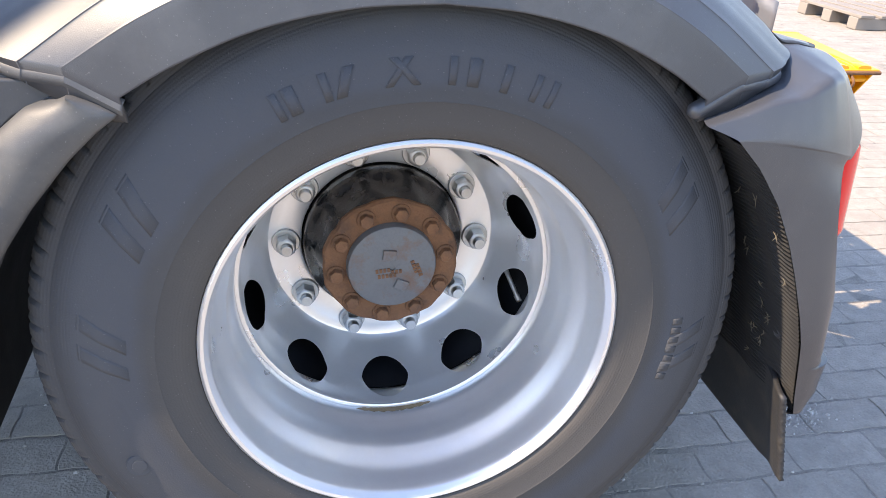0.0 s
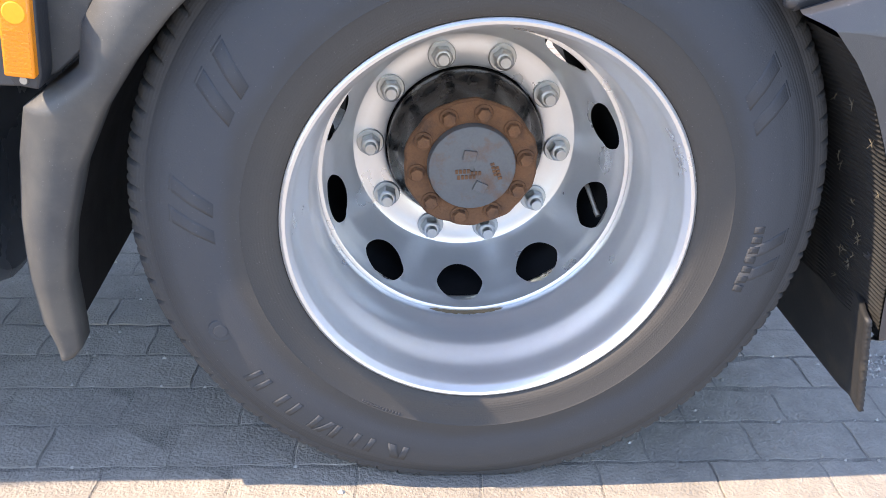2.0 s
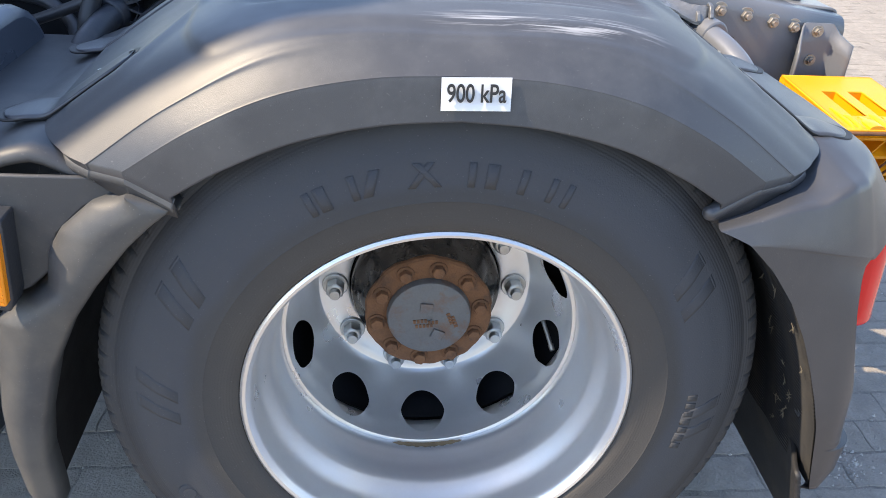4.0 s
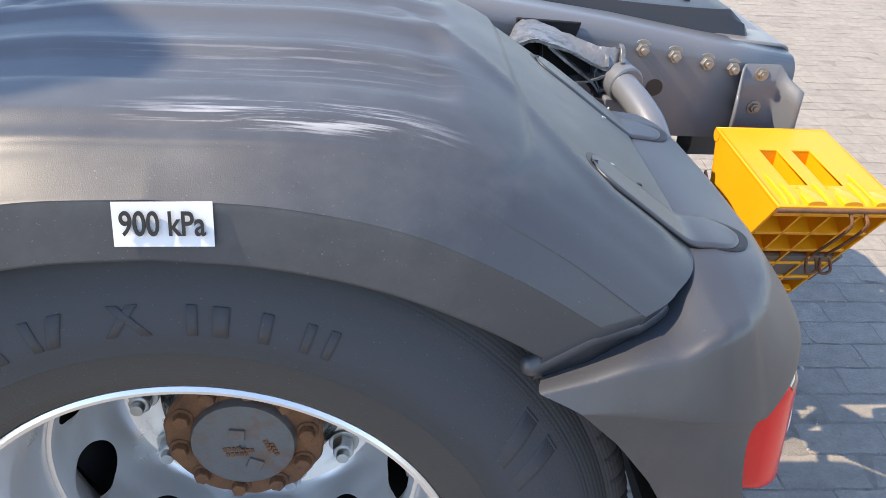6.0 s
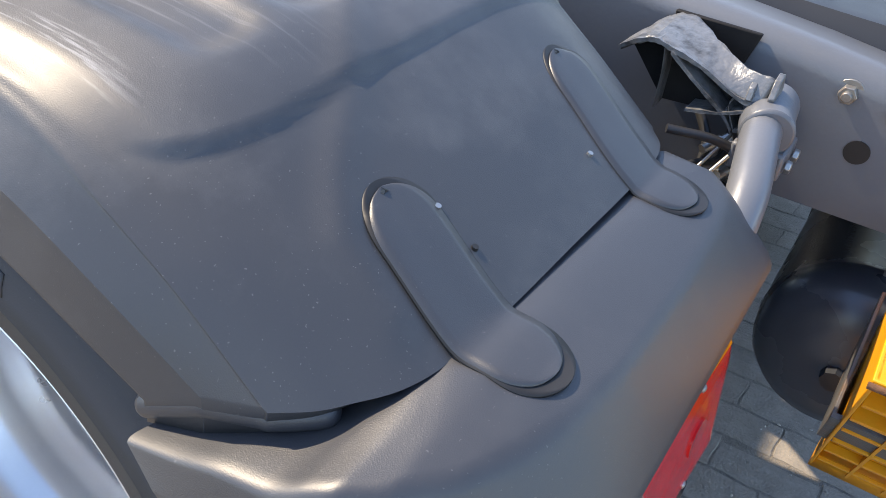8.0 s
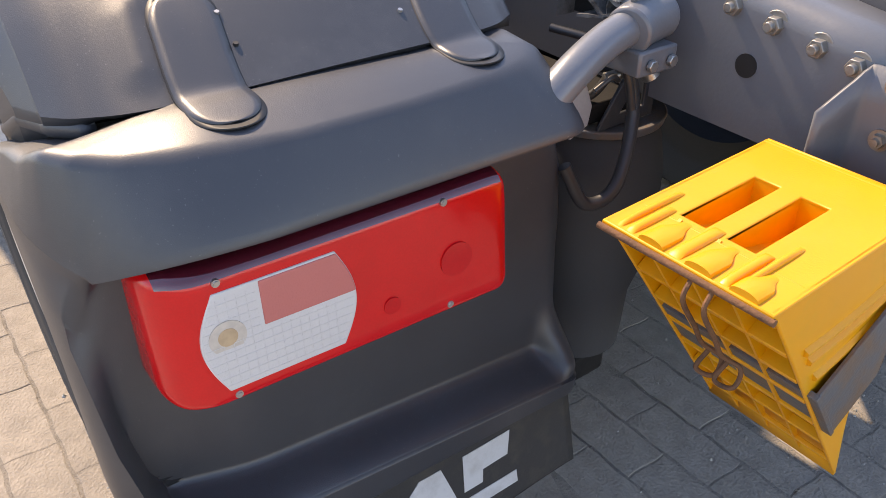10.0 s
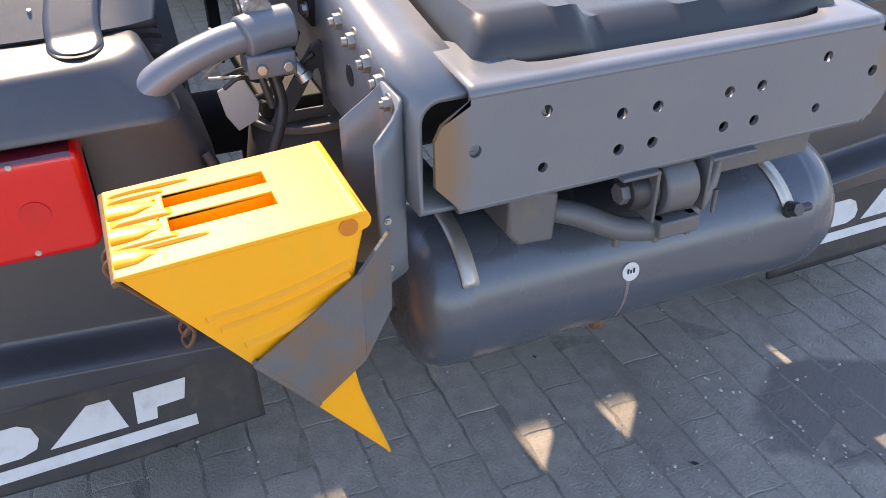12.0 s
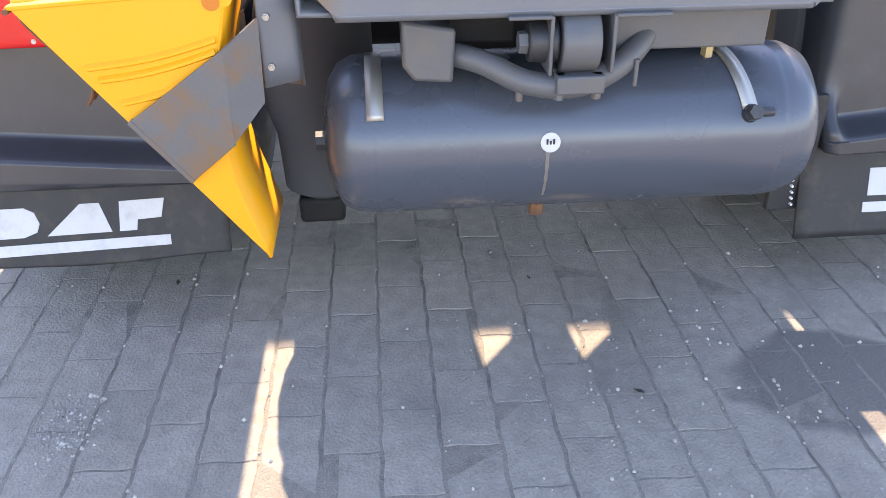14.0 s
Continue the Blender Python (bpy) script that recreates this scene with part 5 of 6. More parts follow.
box(bm, 0.955, 1.003, 1.095, 1.168, 0.612, 0.640)
part("clamp", bm, UNDER, mount, bevel=0.003)
for y in (1.102, 1.16):
    bm = B()
    hexbolt(bm, (0.985, y, 0.64), (0, 0, -1), 0.008, 0.04)
    part("bolt", bm, CHASSIS_RUST, mount)
bm = B()
hexbolt(bm, (0.958, 1.055, 0.682), (0, -1, 0), 0.018, 0.014)
part("bolt", bm, CHASSIS_RUST, mount, bevel=0.001)
for y, z, r in ((1.045, 0.605, 0.007), (1.225, 0.622, 0.004)):
    bm = B()
    cyl(bm, (0.965, y, z + 0.03), (0.965, y, z - 0.012), r, r * 0.8, 8)
    part("hanging_stud", bm, CHASSIS_RUST, mount)
box_ob = thing("control_box", (0.88, 0.95, 0.62), "small grey metal box under the crossmember", "box")
bm = B()
prism(bm, [(0.868, 0.715), (0.868, 0.645), (0.885, 0.622), (0.945, 0.617), (0.950, 0.70)], "x", 0.86, 0.945)
part("body", bm, UNDER, box_ob, bevel=0.006)

# ---- fender tube and clamp ----
def support(sx):
    ob = thing("fender_support", (sx * 0.6, 0.6, 0.85), "grey tube and greasy cast bracket holding the fender", "bracket")
    f = lambda p: (sx * p[0], p[1], p[2])
    # The front support takes darker copies; shade there is partly put into them.
    cast, steel, ring = (GREASE, TUBE, CHASSIS) if sx > 0 else (GREASE_DARK, STEEL_DARK, STEEL_DARK)
    bm = B()
    pipe(bm, [f(p) for p in smooth_line([(0.632, 0.42, 0.820), (0.628, 0.465, 0.848), (0.618, 0.515, 0.866), (0.607, 0.57, 0.877), (0.596, 0.66, 0.884)], 6)], 0.024, 20)
    part("tube", bm, steel, ob)
    bm = B()
    pipe(bm, [f(p) for p in smooth_line([(0.612, 0.580, 0.877), (0.602, 0.615, 0.881), (0.596, 0.662, 0.884)], 4)], 0.033, 28)
    box(bm, *sorted((sx * 0.575, sx * 0.640)), 0.580, 0.655, 0.820, 0.856)
    clamp = part("clamp", bm, ring, ob, bevel=0.004)
    for y in (0.600, 0.640):
        bm = B()
        hexbolt(bm, f((0.642, y, 0.836)), (sx, 0, 0), 0.009, 0.007)
        part("bolt", bm, NUT, clamp, bevel=0.001)
    # ragged top plate, truss face below its front edge
    front_edge = smooth_line([(0.400, 0.600, 0.928), (0.425, 0.600, 0.943), (0.445, 0.600, 0.950), (0.468, 0.600, 0.945), (0.511, 0.600, 0.931), (0.562, 0.600, 0.906), (0.592, 0.598, 0.902)], 4)
    back_edge = smooth_line([(0.405, 0.640, 0.934), (0.424, 0.690, 0.947), (0.440, 0.712, 0.953), (0.466, 0.706, 0.953), (0.505, 0.668, 0.946), (0.560, 0.622, 0.936), (0.600, 0.612, 0.934)], 4)
    random.seed(31)
    bm = B()
    loft(bm, [[f(a.lerp(b, q) + Vector((0, 0, random.uniform(-0.0015, 0.0015)))) for q in (0, 0.06, 0.3, 0.6, 0.94, 1)] for a, b in zip(front_edge, back_edge)])
    top = part("casting", bm, cast, ob, "greasy ribbed casting", solid=0.006, offset=-1)
    bm = B()
    prism(bm, [(sx * 0.43, 0.85), (sx * 0.52, 0.85), (sx * 0.55, 0.95), (sx * 0.43, 0.955)], "y", 0.712, 0.721)
    part("foot_plate", bm, DARK, top, bevel=0.002)
    for pts, w, h in (([(0.400, 0.926), (0.425, 0.941), (0.447, 0.947), (0.470, 0.941), (0.511, 0.929), (0.562, 0.904), (0.592, 0.900)], 0.007, 0.006),
                      ([(0.460, 0.944), (0.463, 0.91), (0.462, 0.860)], 0.006, 0.003), ([(0.470, 0.938), (0.51, 0.908), (0.551, 0.879), (0.567, 0.861)], 0.010, 0.005),
                      ([(0.505, 0.871), (0.550, 0.880), (0.592, 0.897)], 0.012, 0.004), ([(0.560, 0.905), (0.556, 0.890), (0.570, 0.861)], 0.006, 0.004), ([(0.570, 0.862), (0.592, 0.872), (0.600, 0.890)], 0.008, 0.005)):
        bm = B()
        line = smooth_line([(x, 0, z) for x, z in pts], 5)
        rows2 = []
        for p in line:
            hh = h * random.uniform(0.75, 1.3)
            rows2.append([f((p.x, 0.600 + dy, p.z + dz)) for dy, dz in ((-w / 2, -hh / 2), (w / 2 + 0.03, -hh / 2), (w / 2 + 0.03, hh / 2), (-w / 2, hh / 2))])
        vv = loft(bm, rows2, close=True)
        bm.faces.new(vv[0])
        bm.faces.new(vv[-1])
        part("rib", bm, cast, top, smooth=False)
    # Near-black sheet added behind the ribs: the casting's inner shade as colour.
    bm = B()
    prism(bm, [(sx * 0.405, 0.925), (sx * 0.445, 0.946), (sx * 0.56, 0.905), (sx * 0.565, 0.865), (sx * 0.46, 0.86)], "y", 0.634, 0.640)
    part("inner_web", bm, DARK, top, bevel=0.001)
    bm = B()
    prism(bm, [(0.600, 0.900), (0.632, 0.895), (0.634, 0.920), (0.622, 0.940), (0.604, 0.936), (0.592, 0.915)], "x", *sorted((sx * 0.598, sx * 0.606)))
    prism(bm, [(0.594, 0.905), (0.612, 0.905), (0.612, 0.925), (0.600, 0.92)], "x", *sorted((sx * 0.572, sx * 0.580)))
    part("clamp_ear", bm, cast, top, bevel=0.0015)
    for x, z in ((0.455, 0.93), (0.50, 0.875)):
        bm = B()
        hexbolt(bm, f((x, 0.712, z)), (0, -1, 0), 0.009, 0.01, 0, 0.013)
        part("bolt", bm, NUT, ob, bevel=0.001)
    return ob


support(1)
support(-1)

# ---- chock carrier ----
carrier = thing("chock_carrier", (0.95, 0.68, 0.5), "rusty grey steel carrier holding a wheel chock", "bracket")
bm = B()
plan = [(0.849, 0.657), (0.853, 0.667), (0.859, 0.682), (0.865, 0.696), (0.869, 0.705), (0.874, 0.7105), (0.880, 0.712), (0.914, 0.712), (0.936, 0.712), (0.943, 0.7105), (0.949, 0.705), (0.955, 0.695), (0.963, 0.682), (0.970, 0.672), (0.976, 0.664)]
rows = []
for x, y in plan:
    top = 0.884 - 0.018 * step(0.712, 0.698, y) - (0.038 if x < 0.9 else 0.024) * max(0.0, (0.698 - y) / 0.041)
    foot = 0.600 if x < 0.9 else 0.632
    rows.append([(x, y, foot + (top - foot) * q / 6) for q in range(7)])
loft(bm, rows)
part("channel", bm, CHASSIS, carrier, "grey bent sheet-steel channel", solid=0.005, offset=0)
for z in (0.866, 0.800):
    bm = B()
    hexbolt(bm, (0.908, 0.7095, z), (0, -1, 0), 0.0095, 0.010, 0.005, 0.0135)
    part("bolt", bm, BOLT, carrier)
for y, z in ((0.676, 0.735), (0.676, 0.662)):
    bm = B()
    hexbolt(bm, (0.968, y, z), (1, 0, 0), 0.006, 0.007, 0.003)
    part("bolt", bm, NUT, carrier)
bm = B()
prism(bm, [(0.476, 0.607), (0.620, 0.706), (0.619, 0.565), (0.548, 0.509)], "x", 1.024, 1.029)
part("side_plate", bm, CHASSIS_RUST, carrier, bevel=0.001)
bm = B()
prism(bm, [(0.476, 0.607), (0.620, 0.706), (0.619, 0.565), (0.548, 0.509)], "x", 0.800, 0.805)
part("side_plate", bm, CHASSIS_RUST, carrier, bevel=0.001)
bm = B()
loft(bm, [[(1.027, 0.618, 0.705), (1.003, 0.668, 0.742)], [(1.027, 0.618, 0.568), (1.003, 0.664, 0.620)]])
part("link_plate", bm, CHASSIS_RUST, carrier, solid=0.005, smooth=False)
bm = B()
prism(bm, [(0.472, 0.604), (0.478, 0.609), (0.552, 0.511), (0.547, 0.506)], "x", 0.80, 1.03)
part("cradle", bm, CHASSIS_RUST, carrier, bevel=0.001)
chock = thing("wheel_chock", (0.915, 0.62, 0.37), "bright yellow plastic wheel chock held upside down", "wheel chock")
X0, X1 = 0.812, 1.018
A_, B_, T_ = (0.347, 0.770), (0.634, 0.786), (0.645, 0.365)


def slope(f, d=0.0):
    return (A_[0] + (T_[0] - A_[0]) * f + d * 0.8, A_[1] + (T_[1] - A_[1]) * f + d * 0.6)


bm = B()
FACE = [(p.y, p.z) for p in smooth_line([(0, 0.634, 0.786), (0, 0.612, 0.70), (0, 0.600, 0.60), (0, 0.608, 0.50), (0, 0.645, 0.365)], 6)]
for xa, xb in ((X0, X0 + 0.005), (X1 - 0.005, X1)):
    prism(bm, [A_] + FACE + [slope(0.8), slope(0.5), slope(0.2)], "x", xa, xb)
part("side_wall", bm, YELLOW, chock, bevel=0.0015)
# base plate with two slots
bm = B()


def top_z(y):
    return A_[1] + (B_[1] - A_[1]) * (y - A_[0]) / (B_[0] - A_[0])


S0, S1 = 0.415, 0.544
ys_, xs_ = (0.345, S0, S1, 0.636), (X0 - 0.002, 0.857, 0.890, 0.916, 0.950, X1 + 0.002)
grid = {(i, j, h): bm.verts.new((x, y, top_z(y) - 0.006 * h)) for i, x in enumerate(xs_) for j, y in enumerate(ys_) for h in (0, 1)}
solid_cell = lambda i, j: 0 <= i < 5 and 0 <= j < 3 and not (j == 1 and i in (1, 3))
for i in range(5):
    for j in range(3):
        if solid_cell(i, j):
            for h in (0, 1):
                bm.faces.new([grid[a, b, h] for a, b in ((i, j), (i + 1, j), (i + 1, j + 1), (i, j + 1))])
            for (a, b), (c, d), (e, g) in (((i, j), (i + 1, j), (i, j - 1)), ((i + 1, j), (i + 1, j + 1), (i + 1, j)), ((i + 1, j + 1), (i, j + 1), (i, j + 1)), ((i, j + 1), (i, j), (i - 1, j))):
                if not solid_cell(e, g):
                    bm.faces.new((grid[a, b, 0], grid[c, d, 0], grid[c, d, 1], grid[a, b, 1]))
part("base_plate", bm, YELLOW, chock, bevel=0.0015)
for xa, xb in ((0.857, 0.890), (0.916, 0.950)):
    bm = B()
    loops = [[(xa, S0), (xb, S0), (xb, S1), (xa, S1)]]
    rows = [[(x, y, top_z(y) - d * (1.0 if y > 0.5 else 0.35)) for x, y in loops[0]] for d in (0.004, 0.026, 0.052)]
    vv = loft(bm, rows, close=True)
    bm.faces.new(vv[-1])
    part("slot_wall", bm, YELLOW, chock, smooth=False)
# moulded grips: humps by the hinge that taper into the slots
for x, w, y1 in ((0.830, 0.004, 0.455), (0.845, 0.006, 0.420), (0.874, 0.016, 0.412), (0.903, 0.008, 0.425), (0.933, 0.016, 0.412), (0.962, 0.006, 0.425), (0.985, 0.016, 0.400), (0.975, 0.004, 0.460)):
    bm = B()
    rows = []
    for k in range(15):
        f = k / 14
        y = 0.347 + (y1 - 0.347) * f
        h = 0.009 * (1 - f ** 2) if w > 0.01 else 0.006 * math.sqrt(max(0, 1 - abs(2 * f - 1) ** 4))
        ww = w * (1 - 0.55 * step(0.45, 0.8, f)) if w > 0.01 else w
        rows.append([(x + ww * math.cos(a), y, top_z(y) - 0.0012 + h * max(0, math.sin(a)) ** 0.6) for a in [math.pi * q / 8 for q in range(9)]])
    vv = loft(bm, rows)
    bm.faces.new(vv[0])
    bm.faces.new(vv[-1])
    part("grip_rib", bm, YELLOW, chock)
bm = B()
pipe(bm, [(X0 - 0.001, 0.628, 0.7735), (X1 + 0.001, 0.628, 0.7735)], 0.0128, 24)
part("rounded_edge", bm, YELLOW, chock)
bm = B()
pts = [(0.634, 0.786), (0.612, 0.70), (0.600, 0.60), (0.608, 0.50), (0.645, 0.365)]
rows = [[(X0 + 0.0005, y, z), (X1 - 0.0005, y, z)] for y, z in FACE]
loft(bm, rows)
part("tyre_face", bm, YELLOW, chock, solid=0.005, offset=0)
for f in (0.06, 0.2, 0.34, 0.46, 0.60, 0.74, 0.88):
    bm = B()
    a, b2 = slope(f), slope(f + 0.018)
    prism(bm, [a, b2, (b2[0] + 0.04 * (1 - f), b2[1] + 0.03 * (1 - f)), (a[0] + 0.04 * (1 - f), a[1] + 0.03 * (1 - f))], "x", X0 + 0.006, X1 - 0.006)
    part("cross_rib", bm, YELLOW, chock, bevel=0.001)
for x in (0.865, 0.915, 0.965):
    bm = B()
    prism(bm, [slope(0.06), slope(0.97), slope(0.97, 0.002), slope(0.06, 0.05)], "x", x - 0.002, x + 0.002)
    part("long_rib", bm, YELLOW, chock)
for ya, za, yb, zb in ((0.4315, 0.682, 0.611, 0.716), (0.445, 0.664, 0.608, 0.699), (0.470, 0.630, 0.604, 0.672)):
    bm = B()
    rows = []
    for k in range(9):
        f = k / 8
        y, z = ya + (yb - ya) * f, za + (zb - za) * f - 0.006 * math.sin(math.pi * f)
        rows.append([(X1 - 0.001, y - 0.002, z + 0.008), (X1 + 0.005, y, z + 0.003), (X1 + 0.005, y, z - 0.001), (X1 - 0.001, y + 0.001, z - 0.004)])
    vv = loft(bm, rows)
    bm.faces.new(vv[0])
    bm.faces.new(vv[-1])
    part("side_rib", bm, YELLOW, chock)
# Disc on the wall; its deep orange paints the hole's darker inside.
bm = B()
cyl(bm, (X1 + 0.0005, 0.612, 0.768), (X1 + 0.0015, 0.612, 0.768), 0.012, 0.012, 20)
part("rope_hole", bm, material("deep_orange", (0.55, 0.16, 0.01), 0.5), chock)
bm = B()
pipe(bm, [(X0 - 0.004, 0.343, 0.763), (X1 + 0.004, 0.345, 0.763)], 0.004, 10)
part("hinge_rod", bm, RUST, chock)
for x in (0.93, 0.955):
    bm = B()
    pipe(bm, smooth_line([(x, 0.345, 0.76), (x + 0.002, 0.335, 0.74), (x, 0.37, 0.69), (x - 0.005, 0.40, 0.65), (x + 0.012, 0.415, 0.635), (x + 0.014, 0.405, 0.615), (x - 0.006, 0.40, 0.615), (x - 0.004, 0.415, 0.635)], 6), 0.0028, 8)
    part("wire_clip", bm, RUST, chock)

# ---- opposite side ----
far = thing("opposite_fender_panel", (0.6, 2.06, 0.14), "dark grey rear fender panel on the opposite side", "fender")
bm = B()
vs = loft(bm, [[(x, 2 * CY - y, z) for x, y, z in row] for row in tail_rows()])
bm.faces.new(vs[-1])
part("panel_shell", bm, FENDER, far, sharp=72)
# White pegs stand in for a row of bright holes along the edge.
for k in range(15):
    bm = B()
    z = 0.215 + 0.205 * k / 14
    cyl(bm, (0.640, 1.712 - 0.03 * k / 14, z), (0.652, 1.712 - 0.03 * k / 14, z), 0.0032, 0.0028, 8)
    part("rivet", bm, WHITE, far)
bm = B()
box(bm, 0.628, 0.645, 1.66, 1.745, 0.20, 0.46)
part("edge_lining", bm, FLAP, far, "black rubber edge strip", bevel=0.002)
flap2 = thing("mud_flap", (0.62, 2.06, 0.14), "black rubber mud flap with white printed mark", "mud flap")
bm = B()
rows = []
for k in range(15):
    z = 0.145 + 0.23 * k / 14
    x = flap_x(0.2, z)
    rows.append([(x, 1.72 + 0.70 * j / 20, z) for j in range(21)])
loft(bm, rows)
part("sheet", bm, FLAP, flap2, solid=0.008, offset=-1)
for bm in flap_mark(True):
    part("white_mark", bm, PRINT, flap2, solid=0.001, smooth=False)
cover2 = thing("wheel_fender", (0, 2 * CY - 0.15, 0.84), "dark grey plastic fender cover over the opposite wheels", "fender")
bm = B()
loft(bm, [[(p.x, 2 * CY - p.y, p.z) for p in row] for row in fender_rows])
part("cover_shell", bm, FENDER, cover2, solid=0.005)
wheel2 = thing("dual_wheel_set", (0, 2.26, 0), "dark truck tyres on the opposite side", "wheel")
bm = B()
revolve(bm, [(0.29, 1.70), (0.47, 1.69), (0.505, 1.72), (0.507, 1.95), (0.507, 2.3), (0.47, 2.36), (0.29, 2.34)], AX, WZ, 72, lambda r, y, a: min(r, (WZ - 0.002) / -math.cos(a)) if math.cos(a) < -0.5 else r)
part("tyre", bm, RUBBER, wheel2)
axle = thing("rear_axle", (0, CY, 0.35), "dark greasy rear axle beam", "axle")
bm = B()
cyl(bm, (0, 0.45, WZ), (0, 1.8, WZ), 0.075, 0.075, 24)
cyl(bm, (-0.05, 1.0, WZ), (-0.05, 1.26, WZ), 0.17, 0.17, 24)
part("beam", bm, DARK, axle)

# ---- cab, ahead of everything ----
cab = thing("truck_cab", (-3.4, CY, 0), "grey truck cab standing ahead of the rear wheels", "cab")
bm = B()
prism(bm, [(-0.185, 0.55), (-0.185, 3.28), (-0.16, 3.44), (-0.11, 3.54), (-0.05, 3.565), (0.0, 3.535), (0.11, 3.45), (0.19, 3.365), (0.26, 3.335), (2 * CY - 0.26, 3.335), (2 * CY - 0.19, 3.365), (2 * CY - 0.05, 3.55), (2 * CY + 0.14, 3.3), (2 * CY + 0.14, 0.55)], "x", -4.6, -2.35)
part("body", bm, CAB, cab)
for y in (-0.12, 1.98):
    bm = B()
    cyl(bm, (-3.9, y, 0.5), (-3.9, y + 0.32, 0.5), 0.5, 0.5, 40)
    part("front_tyre", bm, RUBBER, cab)
bm = B()
box(bm, -4.95, -4.85, -0.62, -0.40, 2.0, 2.5)
pipe(bm, [(-4.9, -0.5, 2.5), (-4.9, -0.45, 2.62), (-4.7, -0.18, 2.62), (-4.55, -0.1, 2.6)], 0.02, 8)
part("mirror", bm, BLACK_PLASTIC, cab)

# side tank ahead of the fender
ftank = thing("fuel_tank", (-1.3, 0.2, 0.30), "dark blue-grey fuel tank ahead of the fender", "fuel tank")
bm = B()
out = []
for cy, cz, a0 in ((0.38, 0.80, 0), (0.03, 0.80, 90), (0.03, 0.47, 180), (0.38, 0.47, 270)):
    for k in range(7):
        a = radians(a0 + 15 * k)
        out.append((cy + 0.14 * math.cos(a), cz + 0.14 * math.sin(a)))
prism(bm, out, "x", -2.2, -0.70)
part("shell", bm, TANK, ftank, bevel=0.02)
for x in (-1.9, -1.0):
    bm = B()
    box(bm, x - 0.03, x + 0.03, 0.1, 0.75, 0.28, 0.335)
    box(bm, x - 0.03, x + 0.03, 0.722, 0.76, 0.335, 0.80)
    part("bracket", bm, DARK, ftank)

# ---- coupling plate and hoses ahead of the axle ----
fifth = thing("coupling_base_plate", (-0.5, CY, 0.99), "dark steel coupling base plate bolted on the rails", "base plate")
bm = B()
wave_line = [(-1.3, 0.978), (-0.99, 0.978), (-0.965, 1.012), (-0.86, 1.012), (-0.835, 0.978), (-0.625, 0.976), (-0.600, 1.008), (-0.505, 1.012), (-0.478, 0.980), (-0.28, 0.978), (-0.24, 1.02), (0.06, 1.02)]
line = smooth_line([(x, 0, z) for x, z in wave_line], 1)
prism(bm, [(p.x, p.z) for p in line] + [(p.x, p.z - 0.008) for p in line[::-1]], "y", 0.716, 0.79)
part("plate", bm, STEEL_DARK, fifth, bevel=0.002)
bm = B()
prism(bm, [(-1.3, 1.03), (0.03, 1.03), (0.03, 1.05), (-1.3, 1.05)], "y", 0.80, 0.84)
part("upper_rib", bm, DARK, fifth, bevel=0.003)
for x in (-0.420, -0.367, -0.78, -0.72):
    bm = B()
    hexbolt(bm, (x, 0.752, 0.979), (0, 0, 1), 0.013, 0.014, 0.010, 0.020)
    part("bolt", bm, ZINC_YELLOW, fifth, bevel=0.001)
# Sheet laid over the rail: its blackness paints both grime and shade.
bm = B()
box(bm, -2.2, -0.26, 0.7165, 0.7205, 0.765, 0.935)
web = part("web_plate", bm, DARK, fifth, "near-black sheet over the rail web, for its grime and shade", bevel=0.001)
for x, z, r in ((-0.50, 0.885, 0.016), (-0.42, 0.90, 0.013), (-0.60, 0.86, 0.016), (-0.80, 0.90, 0.016), (-0.68, 0.90, 0.010)):
    bm = B()
    hexbolt(bm, (x, 0.7165, z), (0, -1, 0), r, 0.016, 0.008, r * 1.45)
    part("bolt", bm, STEEL_DARK, web, bevel=0.001)
hoses = thing("air_hoses", (-0.7, 0.62, 0.8), "black rubber air hoses along the rail", "hoses")
for k, pts in enumerate(([(-1.4, 0.62, 0.80), (-0.9, 0.60, 0.83), (-0.66, 0.58, 0.90), (-0.60, 0.60, 0.945), (-0.56, 0.66, 0.93)], [(-1.4, 0.66, 0.88), (-0.85, 0.66, 0.90), (-0.70, 0.62, 0.86), (-0.66, 0.50, 0.80)], [(-0.64, 0.56, 0.78), (-0.645, 0.55, 0.86), (-0.63, 0.57, 0.92)])):
    bm = B()
    pipe(bm, smooth_line(pts, 6), 0.011 + 0.003 * k, 10)
    part("hose", bm, BLACK_PLASTIC, hoses)

# ---- gear behind the rear panel ----
loom = thing("cable_loom", (0.6, 0.6, 0.7), "black cables with white clips behind the fender panel", "cables")
for pts, r, mat in (([(0.60, 0.50, 0.70), (0.62, 0.53, 0.64), (0.63, 0.58, 0.66), (0.60, 0.63, 0.75), (0.58, 0.62, 0.84), (0.55, 0.64, 0.88)], 0.010, BLACK_PLASTIC),
                    ([(0.50, 0.55, 0.86), (0.56, 0.58, 0.85), (0.60, 0.60, 0.82), (0.61, 0.615, 0.76)], 0.006, BLACK_PLASTIC),
                    ([(0.55, 0.52, 0.80), (0.58, 0.56, 0.845)], 0.0025, BARE), ([(0.54, 0.60, 0.80), (0.58, 0.66, 0.87)], 0.0025, BARE), ([(0.55, 0.53, 0.80), (0.56, 0.58, 0.80)], 0.0025, BARE)):
    bm = B()
    pipe(bm, smooth_line(pts, 8), r, 10)
    part("cable", bm, mat, loom)
bm = B()
cyl(bm, (0.56, 0.655, 0.82), (0.58, 0.675, 0.795), 0.010, 0.010, 14)
cyl(bm, (0.58, 0.675, 0.795), (0.585, 0.68, 0.785), 0.013, 0.013, 14)
part("connector", bm, NUT, loom)
bm = B()
